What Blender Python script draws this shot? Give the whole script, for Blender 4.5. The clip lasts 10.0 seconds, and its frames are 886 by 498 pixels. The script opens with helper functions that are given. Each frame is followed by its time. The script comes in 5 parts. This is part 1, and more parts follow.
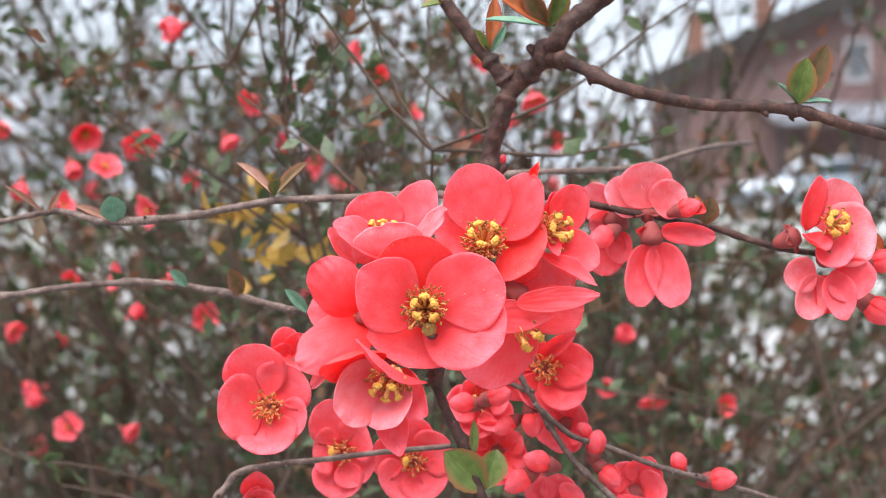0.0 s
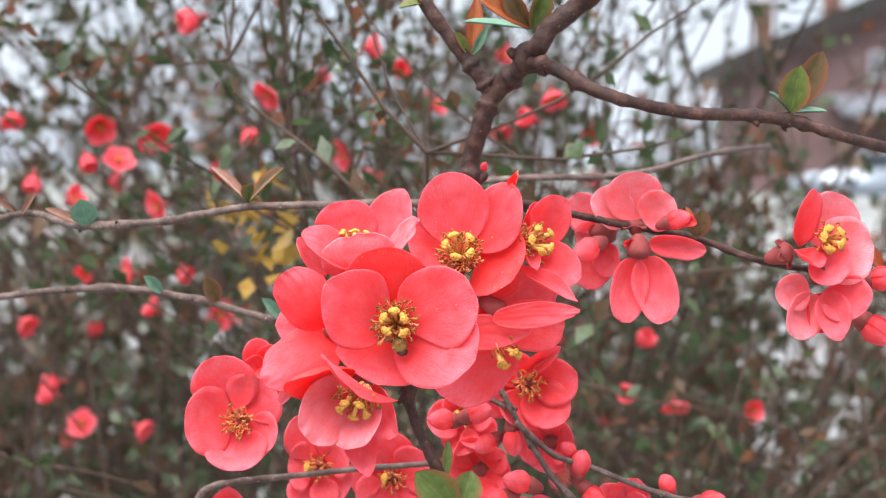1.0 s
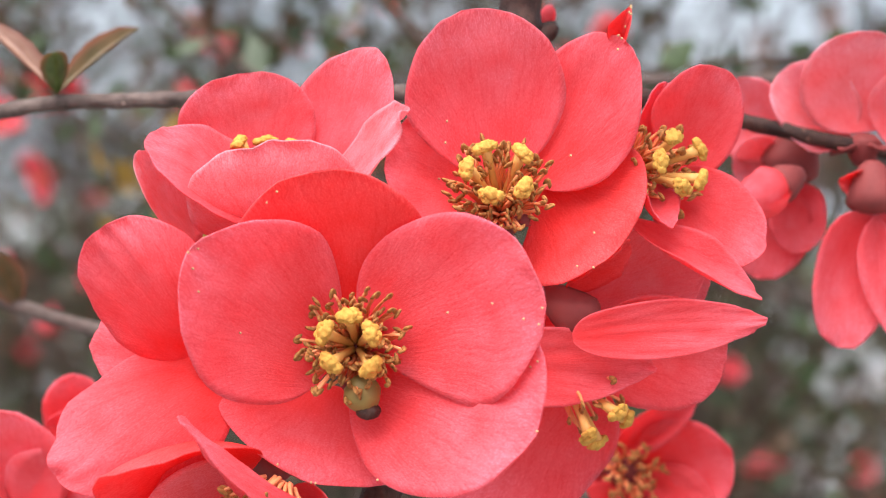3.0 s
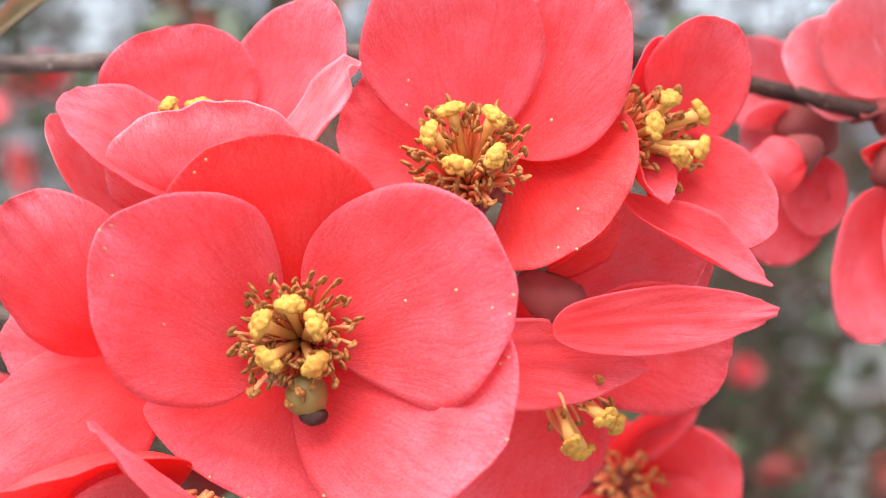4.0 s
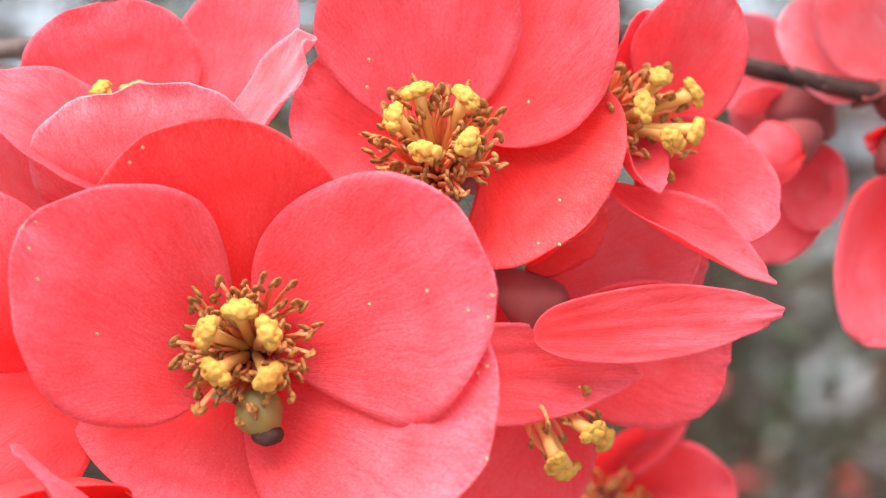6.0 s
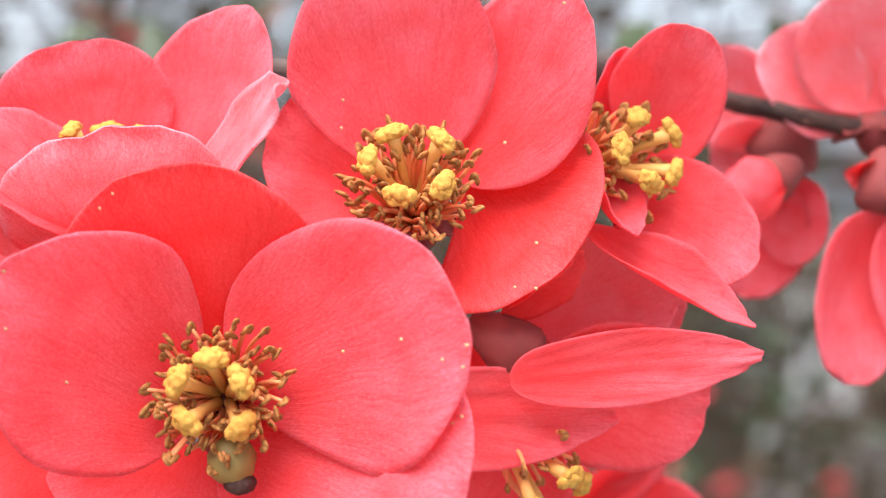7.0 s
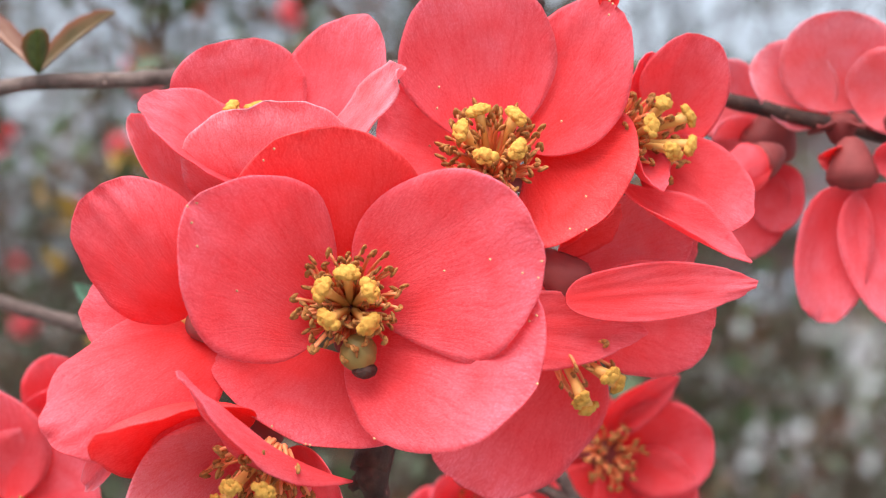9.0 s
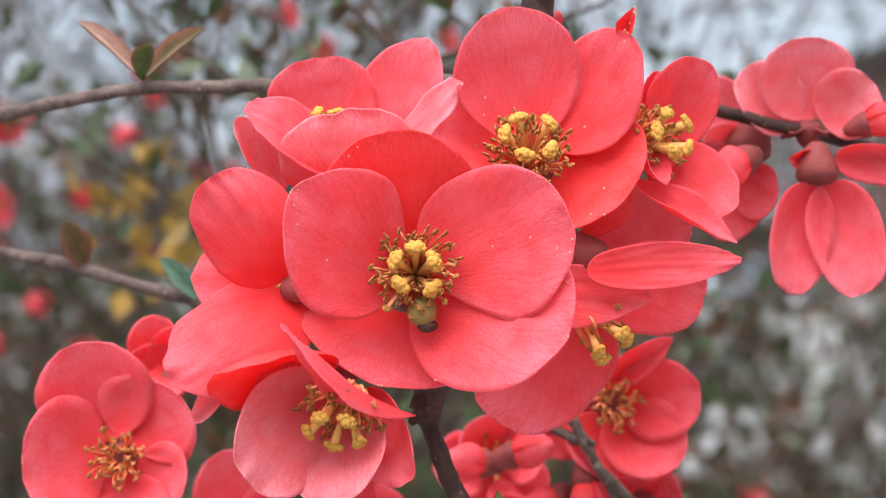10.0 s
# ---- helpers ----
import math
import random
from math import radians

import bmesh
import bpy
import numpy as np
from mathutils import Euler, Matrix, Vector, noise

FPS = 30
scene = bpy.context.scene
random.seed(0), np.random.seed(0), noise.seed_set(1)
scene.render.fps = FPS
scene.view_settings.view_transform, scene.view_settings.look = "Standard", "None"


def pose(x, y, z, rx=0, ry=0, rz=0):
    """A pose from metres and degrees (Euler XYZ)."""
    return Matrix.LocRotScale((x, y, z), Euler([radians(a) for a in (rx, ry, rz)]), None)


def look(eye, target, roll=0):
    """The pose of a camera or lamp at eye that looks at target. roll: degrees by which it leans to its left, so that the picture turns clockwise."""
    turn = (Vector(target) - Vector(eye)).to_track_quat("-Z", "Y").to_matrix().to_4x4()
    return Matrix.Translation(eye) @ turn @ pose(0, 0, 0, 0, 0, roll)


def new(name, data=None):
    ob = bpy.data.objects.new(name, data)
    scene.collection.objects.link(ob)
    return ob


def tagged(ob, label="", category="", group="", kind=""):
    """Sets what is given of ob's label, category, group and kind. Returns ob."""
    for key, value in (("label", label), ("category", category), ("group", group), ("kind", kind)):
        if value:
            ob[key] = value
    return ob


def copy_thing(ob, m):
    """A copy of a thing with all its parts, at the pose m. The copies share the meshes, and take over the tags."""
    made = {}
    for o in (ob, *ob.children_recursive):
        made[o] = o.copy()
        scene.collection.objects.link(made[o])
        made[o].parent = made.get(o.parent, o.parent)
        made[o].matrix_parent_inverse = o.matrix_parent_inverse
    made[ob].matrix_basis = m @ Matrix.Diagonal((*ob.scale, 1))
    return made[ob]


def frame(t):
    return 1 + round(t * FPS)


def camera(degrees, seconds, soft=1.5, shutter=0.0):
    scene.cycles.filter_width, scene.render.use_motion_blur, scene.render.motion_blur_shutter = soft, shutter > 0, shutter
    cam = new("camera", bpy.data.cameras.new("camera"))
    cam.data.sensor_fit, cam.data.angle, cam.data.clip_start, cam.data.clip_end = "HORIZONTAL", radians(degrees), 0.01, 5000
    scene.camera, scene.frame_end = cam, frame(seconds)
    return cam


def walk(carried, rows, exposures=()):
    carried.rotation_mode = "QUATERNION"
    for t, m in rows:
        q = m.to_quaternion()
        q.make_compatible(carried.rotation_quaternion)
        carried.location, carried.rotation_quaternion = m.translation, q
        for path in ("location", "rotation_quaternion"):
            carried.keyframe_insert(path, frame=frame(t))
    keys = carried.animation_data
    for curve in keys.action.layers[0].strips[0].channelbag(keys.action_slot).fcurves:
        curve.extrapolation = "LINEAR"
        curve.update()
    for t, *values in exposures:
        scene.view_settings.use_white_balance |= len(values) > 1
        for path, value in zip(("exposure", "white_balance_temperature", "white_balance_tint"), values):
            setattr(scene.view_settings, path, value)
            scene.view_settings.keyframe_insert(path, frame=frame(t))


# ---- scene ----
# ---------------------------------------------------------------- camera
cam = camera(24.2, 10.0, soft=1.1)
PATH = [
    (0, (0.0000, -0.5981, 1.1371), (0.0092, 0.4013, 1.1034), -1.19),
    (0.5, (0.0227, -0.5875, 1.1471), (0.0059, 0.4115, 1.1050), -1.22),
    (1, (0.0260, -0.5716, 1.1432), (0.0042, 0.4274, 1.1033), -0.52),
    (1.5, (0.0029, -0.4520, 1.1352), (0.0134, 0.5470, 1.0918), 0.09),
    (2, (0.0232, -0.3579, 1.1258), (-0.0056, 0.6411, 1.0913), 0.20),
    (2.5, (0.0246, -0.2838, 1.1187), (-0.0184, 0.7150, 1.0931), 0.38),
    (2.7, (0.0162, -0.2674, 1.1190), (-0.0103, 0.7319, 1.0905), -0.11),
    (3.8, (0.0187, -0.2161, 1.1151), (0.0017, 0.7834, 1.0898), 0.00),
    (4, (0.0219, -0.2124, 1.1149), (-0.0075, 0.7868, 1.0876), -0.07),
    (4.5, (0.0167, -0.2039, 1.1130), (0.0004, 0.7957, 1.0868), -0.19),
    (5, (0.0163, -0.2001, 1.1122), (0.0022, 0.7994, 1.0841), -0.33),
    (5.2, (0.0201, -0.1965, 1.1155), (0.0042, 0.8028, 1.0814), -0.28),
    (6.3, (0.0180, -0.1885, 1.1117), (0.0239, 0.8113, 1.0954), -0.86),
    (6.5, (0.0170, -0.1883, 1.1161), (0.0281, 0.8113, 1.0906), -0.88),
    (7, (0.0206, -0.1863, 1.1172), (0.0223, 0.8134, 1.0944), -0.77),
    (7.5, (0.0237, -0.1992, 1.1139), (0.0159, 0.8006, 1.1000), -0.54),
    (8, (0.0208, -0.2141, 1.1122), (0.0112, 0.7858, 1.0999), -0.20),
    (8.5, (0.0183, -0.2281, 1.1135), (0.0131, 0.7718, 1.0993), 0.07),
    (9, (0.0057, -0.2490, 1.1031), (0.0285, 0.7507, 1.1155), -0.09),
    (9.5, (0.0086, -0.2814, 1.1076), (0.0259, 0.7185, 1.1055), 0.57),
    (10, (-0.0099, -0.3107, 1.1005), (0.0346, 0.6883, 1.1088), 0.48),
]
EXPOSURES = [(0.0, 1.08), (1.0, 1.06), (2.0, 0.84), (2.7, 0.84), (3.8, 1.04), (5.0, 1.12), (6.5, 1.1), (7.5, 1.02), (8.5, 0.85), (10.0, 0.75)]
walk(cam, [(t, look(eye, target, roll)) for t, eye, target, roll in PATH], EXPOSURES)

# ---------------------------------------------------------------- light
SUN_UP, SUN_ROUND = radians(52), radians(150)
world = bpy.data.worlds.new("overcast_sky")
scene.world = world
world.use_nodes = True
wt = world.node_tree
wt.nodes.clear()
sky = wt.nodes.new("ShaderNodeTexSky")
sky.sky_type, sky.sun_disc = "NISHITA", False
sky.sun_elevation, sky.sun_rotation = SUN_UP, SUN_ROUND
sky.air_density, sky.dust_density = 1.2, 3.0
scaled = wt.nodes.new("ShaderNodeVectorMath")
scaled.operation = "SCALE"
scaled.inputs["Scale"].default_value = 0.08
cloud = wt.nodes.new("ShaderNodeTexNoise")
cloud.inputs["Scale"].default_value, cloud.inputs["Detail"].default_value = 3.0, 6.0
cramp = wt.nodes.new("ShaderNodeValToRGB")
cramp.color_ramp.elements[0].position, cramp.color_ramp.elements[0].color = 0.3, (0.4, 0.47, 0.6, 1)
cramp.color_ramp.elements[1].position, cramp.color_ramp.elements[1].color = 0.7, (0.63, 0.68, 0.76, 1)
wmix = wt.nodes.new("ShaderNodeMix")
wmix.data_type = "RGBA"
wmix.inputs[0].default_value = 0.72
wbg, wout = wt.nodes.new("ShaderNodeBackground"), wt.nodes.new("ShaderNodeOutputWorld")
wt.links.new(sky.outputs[0], scaled.inputs[0])
wt.links.new(cloud.outputs["Fac"], cramp.inputs[0])
wt.links.new(scaled.outputs[0], wmix.inputs[6])
wt.links.new(cramp.outputs[0], wmix.inputs[7])
wt.links.new(wmix.outputs[2], wbg.inputs[0])
wbg.inputs[1].default_value = 1.0
wt.links.new(wbg.outputs[0], wout.inputs[0])

sun_data = bpy.data.lights.new("sun", "SUN")
sun_data.energy, sun_data.angle, sun_data.color = 4.35, radians(60), (1.0, 0.97, 0.94)
sun = new("sun", sun_data)
sun.matrix_world = look((-1.2, -1.9, 6), (0, 0, 1.1))

# ---------------------------------------------------------------- materials


def material(name, rough=0.6, spec=0.4):
    m = bpy.data.materials.new(name)
    m.use_nodes = True
    nt = m.node_tree
    b = nt.nodes["Principled BSDF"]
    b.inputs["Roughness"].default_value = rough
    b.inputs["Specular IOR Level"].default_value = spec
    return m, nt, b


def node(nt, kind, **values):
    n = nt.nodes.new(kind)
    for key, v in values.items():
        n.inputs[key.replace("_", " ")].default_value = v
    return n


def ramp(nt, fac, *stops):
    n = nt.nodes.new("ShaderNodeValToRGB")
    while len(n.color_ramp.elements) < len(stops):
        n.color_ramp.elements.new(0.5)
    for e, (at, c) in zip(n.color_ramp.elements, stops):
        e.position, e.color = at, (*c, 1)
    nt.links.new(fac, n.inputs[0])
    return n.outputs[0]


def mixed(nt, fac, a, b, how="MIX"):
    n = nt.nodes.new("ShaderNodeMix")
    n.data_type, n.blend_type = "RGBA", how
    for v, i in ((fac, 0), (a, 6), (b, 7)):
        if hasattr(v, "is_linked"):
            nt.links.new(v, n.inputs[i])
        else:
            n.inputs[i].default_value = v if i == 0 else (*v, 1)
    return n.outputs[2]


def bumped(nt, b, height, strength, distance):
    n = node(nt, "ShaderNodeBump", Strength=strength, Distance=distance)
    nt.links.new(height, n.inputs["Height"])
    nt.links.new(n.outputs[0], b.inputs["Normal"])


def speckled(name, dark, light, scale, rough=0.7, bump=0.3, depth=0.001, spec=0.3, detail=6.0, varied=0.0):
    """A plain natural surface: noise at two scales between two colours, with relief."""
    m, nt, b = material(name, rough, spec)
    co = nt.nodes.new("ShaderNodeTexCoord").outputs["Object"]
    fine = node(nt, "ShaderNodeTexNoise", Scale=scale, Detail=detail)
    big = node(nt, "ShaderNodeTexNoise", Scale=scale * 0.13, Detail=3.0)
    nt.links.new(co, fine.inputs["Vector"])
    nt.links.new(co, big.inputs["Vector"])
    mid = [(p + q) / 2 for p, q in zip(dark, light)]
    c = ramp(nt, fine.outputs["Fac"], (0.3, dark), (0.7, light))
    d = ramp(nt, big.outputs["Fac"], (0.35, mid), (0.65, light))
    col = mixed(nt, 0.35, c, d)
    if varied:
        isl = nt.nodes.new("ShaderNodeNewGeometry").outputs["Random Per Island"]
        col = mixed(nt, varied, col, ramp(nt, isl, (0.0, dark), (1.0, light)))
    nt.links.new(col, b.inputs["Base Color"])
    bumped(nt, b, fine.outputs["Fac"], bump, depth)
    return m


def petal_material(name, inner, body, rim, glow=0.35):
    """Thin coral petal: deeper at the claw by pigment and painted cup shade, paler to the rim with a painted light
    edge, fine veins, light passing through.
    """
    m, nt, b = material(name, 0.7, 0.1)
    uv = nt.nodes.new("ShaderNodeUVMap").outputs[0]
    sep = nt.nodes.new("ShaderNodeSeparateXYZ")
    nt.links.new(uv, sep.inputs[0])
    rnd = nt.nodes.new("ShaderNodeObjectInfo").outputs["Random"]
    half = [(p + q) / 2 for p, q in zip(body, rim)]
    # inner colour reaches far out: pigment, plus the shade inside the cup
    along = ramp(nt, sep.outputs[0], (0.0, inner), (0.34, body), (0.68, half), (1.0, rim))
    # veins fan out from the claw
    def calc(how, a, b):
        n = nt.nodes.new("ShaderNodeMath")
        n.operation = how
        for v, k in ((a, 0), (b, 1)):
            if hasattr(v, "is_linked"):
                nt.links.new(v, n.inputs[k])
            else:
                n.inputs[k].default_value = v
        return n.outputs[0]
    fan = calc("DIVIDE", calc("SUBTRACT", sep.outputs[1], 0.5), calc("ADD", sep.outputs[0], 0.3))
    flat_uv = nt.nodes.new("ShaderNodeCombineXYZ")
    nt.links.new(sep.outputs[0], flat_uv.inputs[0])
    nt.links.new(fan, flat_uv.inputs[1])
    wob = node(nt, "ShaderNodeTexNoise", Scale=5.0, Detail=3.0)
    nt.links.new(flat_uv.outputs[0], wob.inputs["Vector"])
    bent = mixed(nt, 0.1, flat_uv.outputs[0], wob.outputs["Color"])
    st = nt.nodes.new("ShaderNodeMapping")
    st.inputs["Scale"].default_value = (5.0, 42.0, 1.0)
    nt.links.new(bent, st.inputs[0])
    vein = node(nt, "ShaderNodeTexNoise", Scale=1.0, Detail=4.0, Roughness=0.6)
    nt.links.new(st.outputs[0], vein.inputs["Vector"])
    vline = ramp(nt, vein.outputs["Fac"], (0.36, (0.95, 0.6, 0.6)), (0.48, (1, 1, 1)), (0.72, (1.04, 1.14, 1.14)))
    net = node(nt, "ShaderNodeTexVoronoi", Scale=1.0)
    net.feature = "DISTANCE_TO_EDGE"
    nm = nt.nodes.new("ShaderNodeMapping")
    nm.inputs["Scale"].default_value = (9.0, 58.0, 1.0)
    nt.links.new(bent, nm.inputs[0])
    nt.links.new(nm.outputs[0], net.inputs["Vector"])
    lines = ramp(nt, net.outputs["Distance"], (0.0, (0.9, 0.5, 0.53)), (0.11, (1, 1, 1)))
    edge = nt.nodes.new("ShaderNodeUVMap")
    edge.uv_map = "rim"
    esep = nt.nodes.new("ShaderNodeSeparateXYZ")
    nt.links.new(edge.outputs[0], esep.inputs[0])
    col = mixed(nt, 0.4, along, vline, "MULTIPLY")
    outer = ramp(nt, esep.outputs[0], (0.0, (0.9, 0.9, 0.9)), (0.35, (0.5, 0.5, 0.5)), (0.9, (0.12, 0.12, 0.12)))
    col = mixed(nt, outer, col, mixed(nt, 1.0, col, lines, "MULTIPLY"))
    # pale line painted along the edge for the light the rim catches
    col = mixed(nt, ramp(nt, esep.outputs[0], (0.0, (0.42, 0.42, 0.42)), (0.06, (0.2, 0.2, 0.2)), (0.7, (0, 0, 0))), col, [min(1, c * 1.3) for c in rim])
    blot = node(nt, "ShaderNodeTexNoise", Scale=4.0, Detail=3.0)
    nt.links.new(uv, blot.inputs["Vector"])
    tint = ramp(nt, blot.outputs["Fac"], (0.33, (0.99, 0.76, 0.74)), (0.67, (1.0, 1.3, 1.33)))
    col = mixed(nt, 0.7, col, tint, "MULTIPLY")
    col = mixed(nt, 0.5, col, ramp(nt, rnd, (0.0, (0.95, 0.85, 0.85)), (1.0, (1.03, 1.15, 1.15))), "MULTIPLY")
    gr = nt.nodes.new("ShaderNodeMapping")
    gr.inputs["Scale"].default_value = (60.0, 90.0, 1.0)
    nt.links.new(uv, gr.inputs[0])
    grain = node(nt, "ShaderNodeTexNoise", Scale=1.0, Detail=4.0, Roughness=0.7)
    nt.links.new(gr.outputs[0], grain.inputs["Vector"])
    col = mixed(nt, 0.85, col, ramp(nt, grain.outputs["Fac"], (0.3, (0.96, 0.62, 0.64)), (0.54, (1, 1, 1)), (0.76, (1.08, 1.5, 1.5))), "MULTIPLY")
    nt.links.new(col, b.inputs["Base Color"])
    both = nt.nodes.new("ShaderNodeMath")
    both.operation = "MULTIPLY_ADD"
    both.inputs[1].default_value = 0.6
    nt.links.new(grain.outputs["Fac"], both.inputs[0])
    nt.links.new(vein.outputs["Fac"], both.inputs[2])
    bumped(nt, b, both.outputs[0], 0.42, 0.0004)
    tr = nt.nodes.new("ShaderNodeBsdfTranslucent")
    nt.links.new(mixed(nt, 1.0, col, (1.0, 0.8, 0.8), "MULTIPLY"), tr.inputs["Color"])
    mx = nt.nodes.new("ShaderNodeMixShader")
    mx.inputs[0].default_value = glow
    out = nt.nodes["Material Output"]
    nt.links.new(b.outputs[0], mx.inputs[1])
    nt.links.new(tr.outputs[0], mx.inputs[2])
    nt.links.new(mx.outputs[0], out.inputs[0])
    return m


def leaf_material(name, a, b_, edge, glow=0.3):
    m, nt, b = material(name, 0.42, 0.45)
    uv = nt.nodes.new("ShaderNodeUVMap").outputs[0]
    sep = nt.nodes.new("ShaderNodeSeparateXYZ")
    nt.links.new(uv, sep.inputs[0])
    n = node(nt, "ShaderNodeTexNoise", Scale=5.0, Detail=5.0)
    nt.links.new(uv, n.inputs["Vector"])
    col = ramp(nt, n.outputs["Fac"], (0.3, a), (0.7, b_))
    dist = nt.nodes.new("ShaderNodeMath")
    dist.operation = "MULTIPLY_ADD"
    dist.inputs[1].default_value, dist.inputs[2].default_value = 2.0, -1.0
    nt.links.new(sep.outputs[1], dist.inputs[0])
    ab = nt.nodes.new("ShaderNodeMath")
    ab.operation = "ABSOLUTE"
    nt.links.new(dist.outputs[0], ab.inputs[0])
    col = mixed(nt, ramp(nt, ab.outputs[0], (0.55, (0, 0, 0)), (1.0, (1, 1, 1))), col, edge)
    rib = ramp(nt, ab.outputs[0], (0.02, (1.5, 1.4, 1.1)), (0.07, (1, 1, 1)))
    col = mixed(nt, 0.6, col, rib, "MULTIPLY")
    isl = nt.nodes.new("ShaderNodeNewGeometry").outputs["Random Per Island"]
    col = mixed(nt, 0.6, col, ramp(nt, isl, (0.0, (0.6, 0.62, 0.6)), (1.0, (1.35, 1.3, 1.3))), "MULTIPLY")
    nt.links.new(col, b.inputs["Base Color"])
    bumped(nt, b, n.outputs["Fac"], 0.3, 0.0005)
    tr = nt.nodes.new("ShaderNodeBsdfTranslucent")
    nt.links.new(col, tr.inputs["Color"])
    mx = nt.nodes.new("ShaderNodeMixShader")
    mx.inputs[0].default_value = glow
    nt.links.new(b.outputs[0], mx.inputs[1])
    nt.links.new(tr.outputs[0], mx.inputs[2])
    nt.links.new(mx.outputs[0], nt.nodes["Material Output"].inputs[0])
    return m


PETAL = petal_material("coral_petal", (0.95, 0.06, 0.06), (0.96, 0.107, 0.123), (0.98, 0.215, 0.265), 0.5)
PETAL_PALE = petal_material("pale_coral_petal", (0.96, 0.095, 0.103), (0.97, 0.142, 0.168), (0.98, 0.245, 0.305), 0.5)
# fair coral of paler blossoms, also used to paint strong daylight on single petals
PETAL_FAIR_LIT = petal_material("fair_lit_coral_petal", (0.95, 0.19, 0.215), (0.96, 0.26, 0.3), (0.98, 0.42, 0.48), 0.5)
PETAL_ROSE = petal_material("rose_coral_petal", (0.94, 0.09, 0.105), (0.95, 0.15, 0.185), (0.97, 0.26, 0.32), 0.5)
# deeper coral, also put on petals that lie in shade
PETAL_DEEP_SHADED = petal_material("deep_shaded_coral_petal", (0.95, 0.045, 0.04), (0.96, 0.07, 0.07), (0.97, 0.14, 0.15), 0.5)
STIGMA = speckled("yellow_stigma", (0.46, 0.21, 0.032), (0.68, 0.36, 0.075), 1400, 0.8, 0.8, 0.0004)
STYLE = speckled("peach_yellow_style", (0.62, 0.29, 0.075), (0.78, 0.42, 0.13), 500, 0.5, 0.2, 0.0003)
FILAMENT = speckled("coral_filament", (0.75, 0.18, 0.07), (0.88, 0.34, 0.15), 500, 0.5, 0.2, 0.0003)
ANTHER = speckled("brown_gold_anther", (0.13, 0.042, 0.012), (0.58, 0.25, 0.07), 1500, 0.7, 0.6, 0.0004)
CALYX = speckled("red_green_calyx", (0.14, 0.027, 0.027), (0.28, 0.06, 0.058), 260, 0.6, 0.2, 0.0004, 0.15)
CALYX_OLIVE = speckled("olive_calyx", (0.17, 0.1, 0.03), (0.3, 0.2, 0.06), 260, 0.5, 0.2, 0.0004)
BARK_FAR = speckled("twig_bark", (0.03, 0.018, 0.013), (0.1, 0.065, 0.05), 60, 0.8, 0.5, 0.001, varied=0.5)


def bark_material(name, dark, mid, light, rough):
    """Bark with long streaks, pale flecks and fine relief."""
    m, nt, b = material(name, rough, 0.35)
    co = nt.nodes.new("ShaderNodeTexCoord").outputs["Object"]
    n1, n2, n3 = node(nt, "ShaderNodeTexNoise", Scale=170.0, Detail=8.0, Roughness=0.7), node(nt, "ShaderNodeTexNoise", Scale=800.0, Detail=4.0), node(nt, "ShaderNodeTexVoronoi", Scale=330.0)
    for n in (n1, n2, n3):
        nt.links.new(co, n.inputs["Vector"])
    col = ramp(nt, n1.outputs["Fac"], (0.32, dark), (0.5, mid), (0.72, light))
    col = mixed(nt, 0.5, col, ramp(nt, n2.outputs["Fac"], (0.35, (0.55, 0.55, 0.55)), (0.7, (1.3, 1.3, 1.3))), "MULTIPLY")
    col = mixed(nt, ramp(nt, n3.outputs["Distance"], (0.06, (0.7, 0.7, 0.7)), (0.14, (0, 0, 0))), col, [min(1, c * 1.7) for c in light])
    nt.links.new(col, b.inputs["Base Color"])
    bumped(nt, b, n1.outputs["Fac"], 0.9, 0.0012)
    return m


BARK = bark_material("red_brown_bark", (0.014, 0.006, 0.005), (0.05, 0.02, 0.015), (0.12, 0.055, 0.042), 0.6)
BARK_GREY = bark_material("grey_brown_bark", (0.05, 0.032, 0.027), (0.12, 0.08, 0.07), (0.23, 0.17, 0.15), 0.7)
LEAF_YELLOW = leaf_material("yellowed_leaf", (0.3, 0.17, 0.03), (0.42, 0.27, 0.05), (0.3, 0.12, 0.03))
LEAF_BRONZE = leaf_material("bronze_leaf", (0.1, 0.075, 0.03), (0.17, 0.1, 0.045), (0.24, 0.08, 0.045))
LEAF_GREEN = leaf_material("young_green_leaf", (0.08, 0.12, 0.025), (0.14, 0.19, 0.045), (0.26, 0.1, 0.04))
LEAF_TEAL = leaf_material("blue_green_leaf", (0.1, 0.22, 0.15), (0.16, 0.3, 0.21), (0.14, 0.24, 0.17))
LEAF_RED = leaf_material("russet_leaf", (0.32, 0.085, 0.03), (0.42, 0.14, 0.05), (0.3, 0.06, 0.03))
LEAF_PINK = leaf_material("pinkish_brown_leaf", (0.24, 0.12, 0.085), (0.33, 0.19, 0.14), (0.2, 0.08, 0.06))
LEAF_DUSK = leaf_material("dusky_bronze_leaf", (0.075, 0.045, 0.025), (0.12, 0.07, 0.035), (0.13, 0.05, 0.03))
LEAF_DULL = leaf_material("dull_green_leaf", (0.05, 0.075, 0.04), (0.085, 0.11, 0.06), (0.08, 0.085, 0.05))
LEAF_RUST = leaf_material("rusty_leaf", (0.14, 0.05, 0.025), (0.2, 0.08, 0.035), (0.16, 0.05, 0.025))
LEAF_FAR = leaf_material("hedge_leaf", (0.035, 0.06, 0.022), (0.075, 0.11, 0.045), (0.1, 0.065, 0.03))

# ---------------------------------------------------------------- mesh helpers


def W(x, y, z):
    """Millimetres from the middle of the foremost flower, to the world."""
    return Vector((x / 1000, y / 1000, 1.1 + z / 1000))


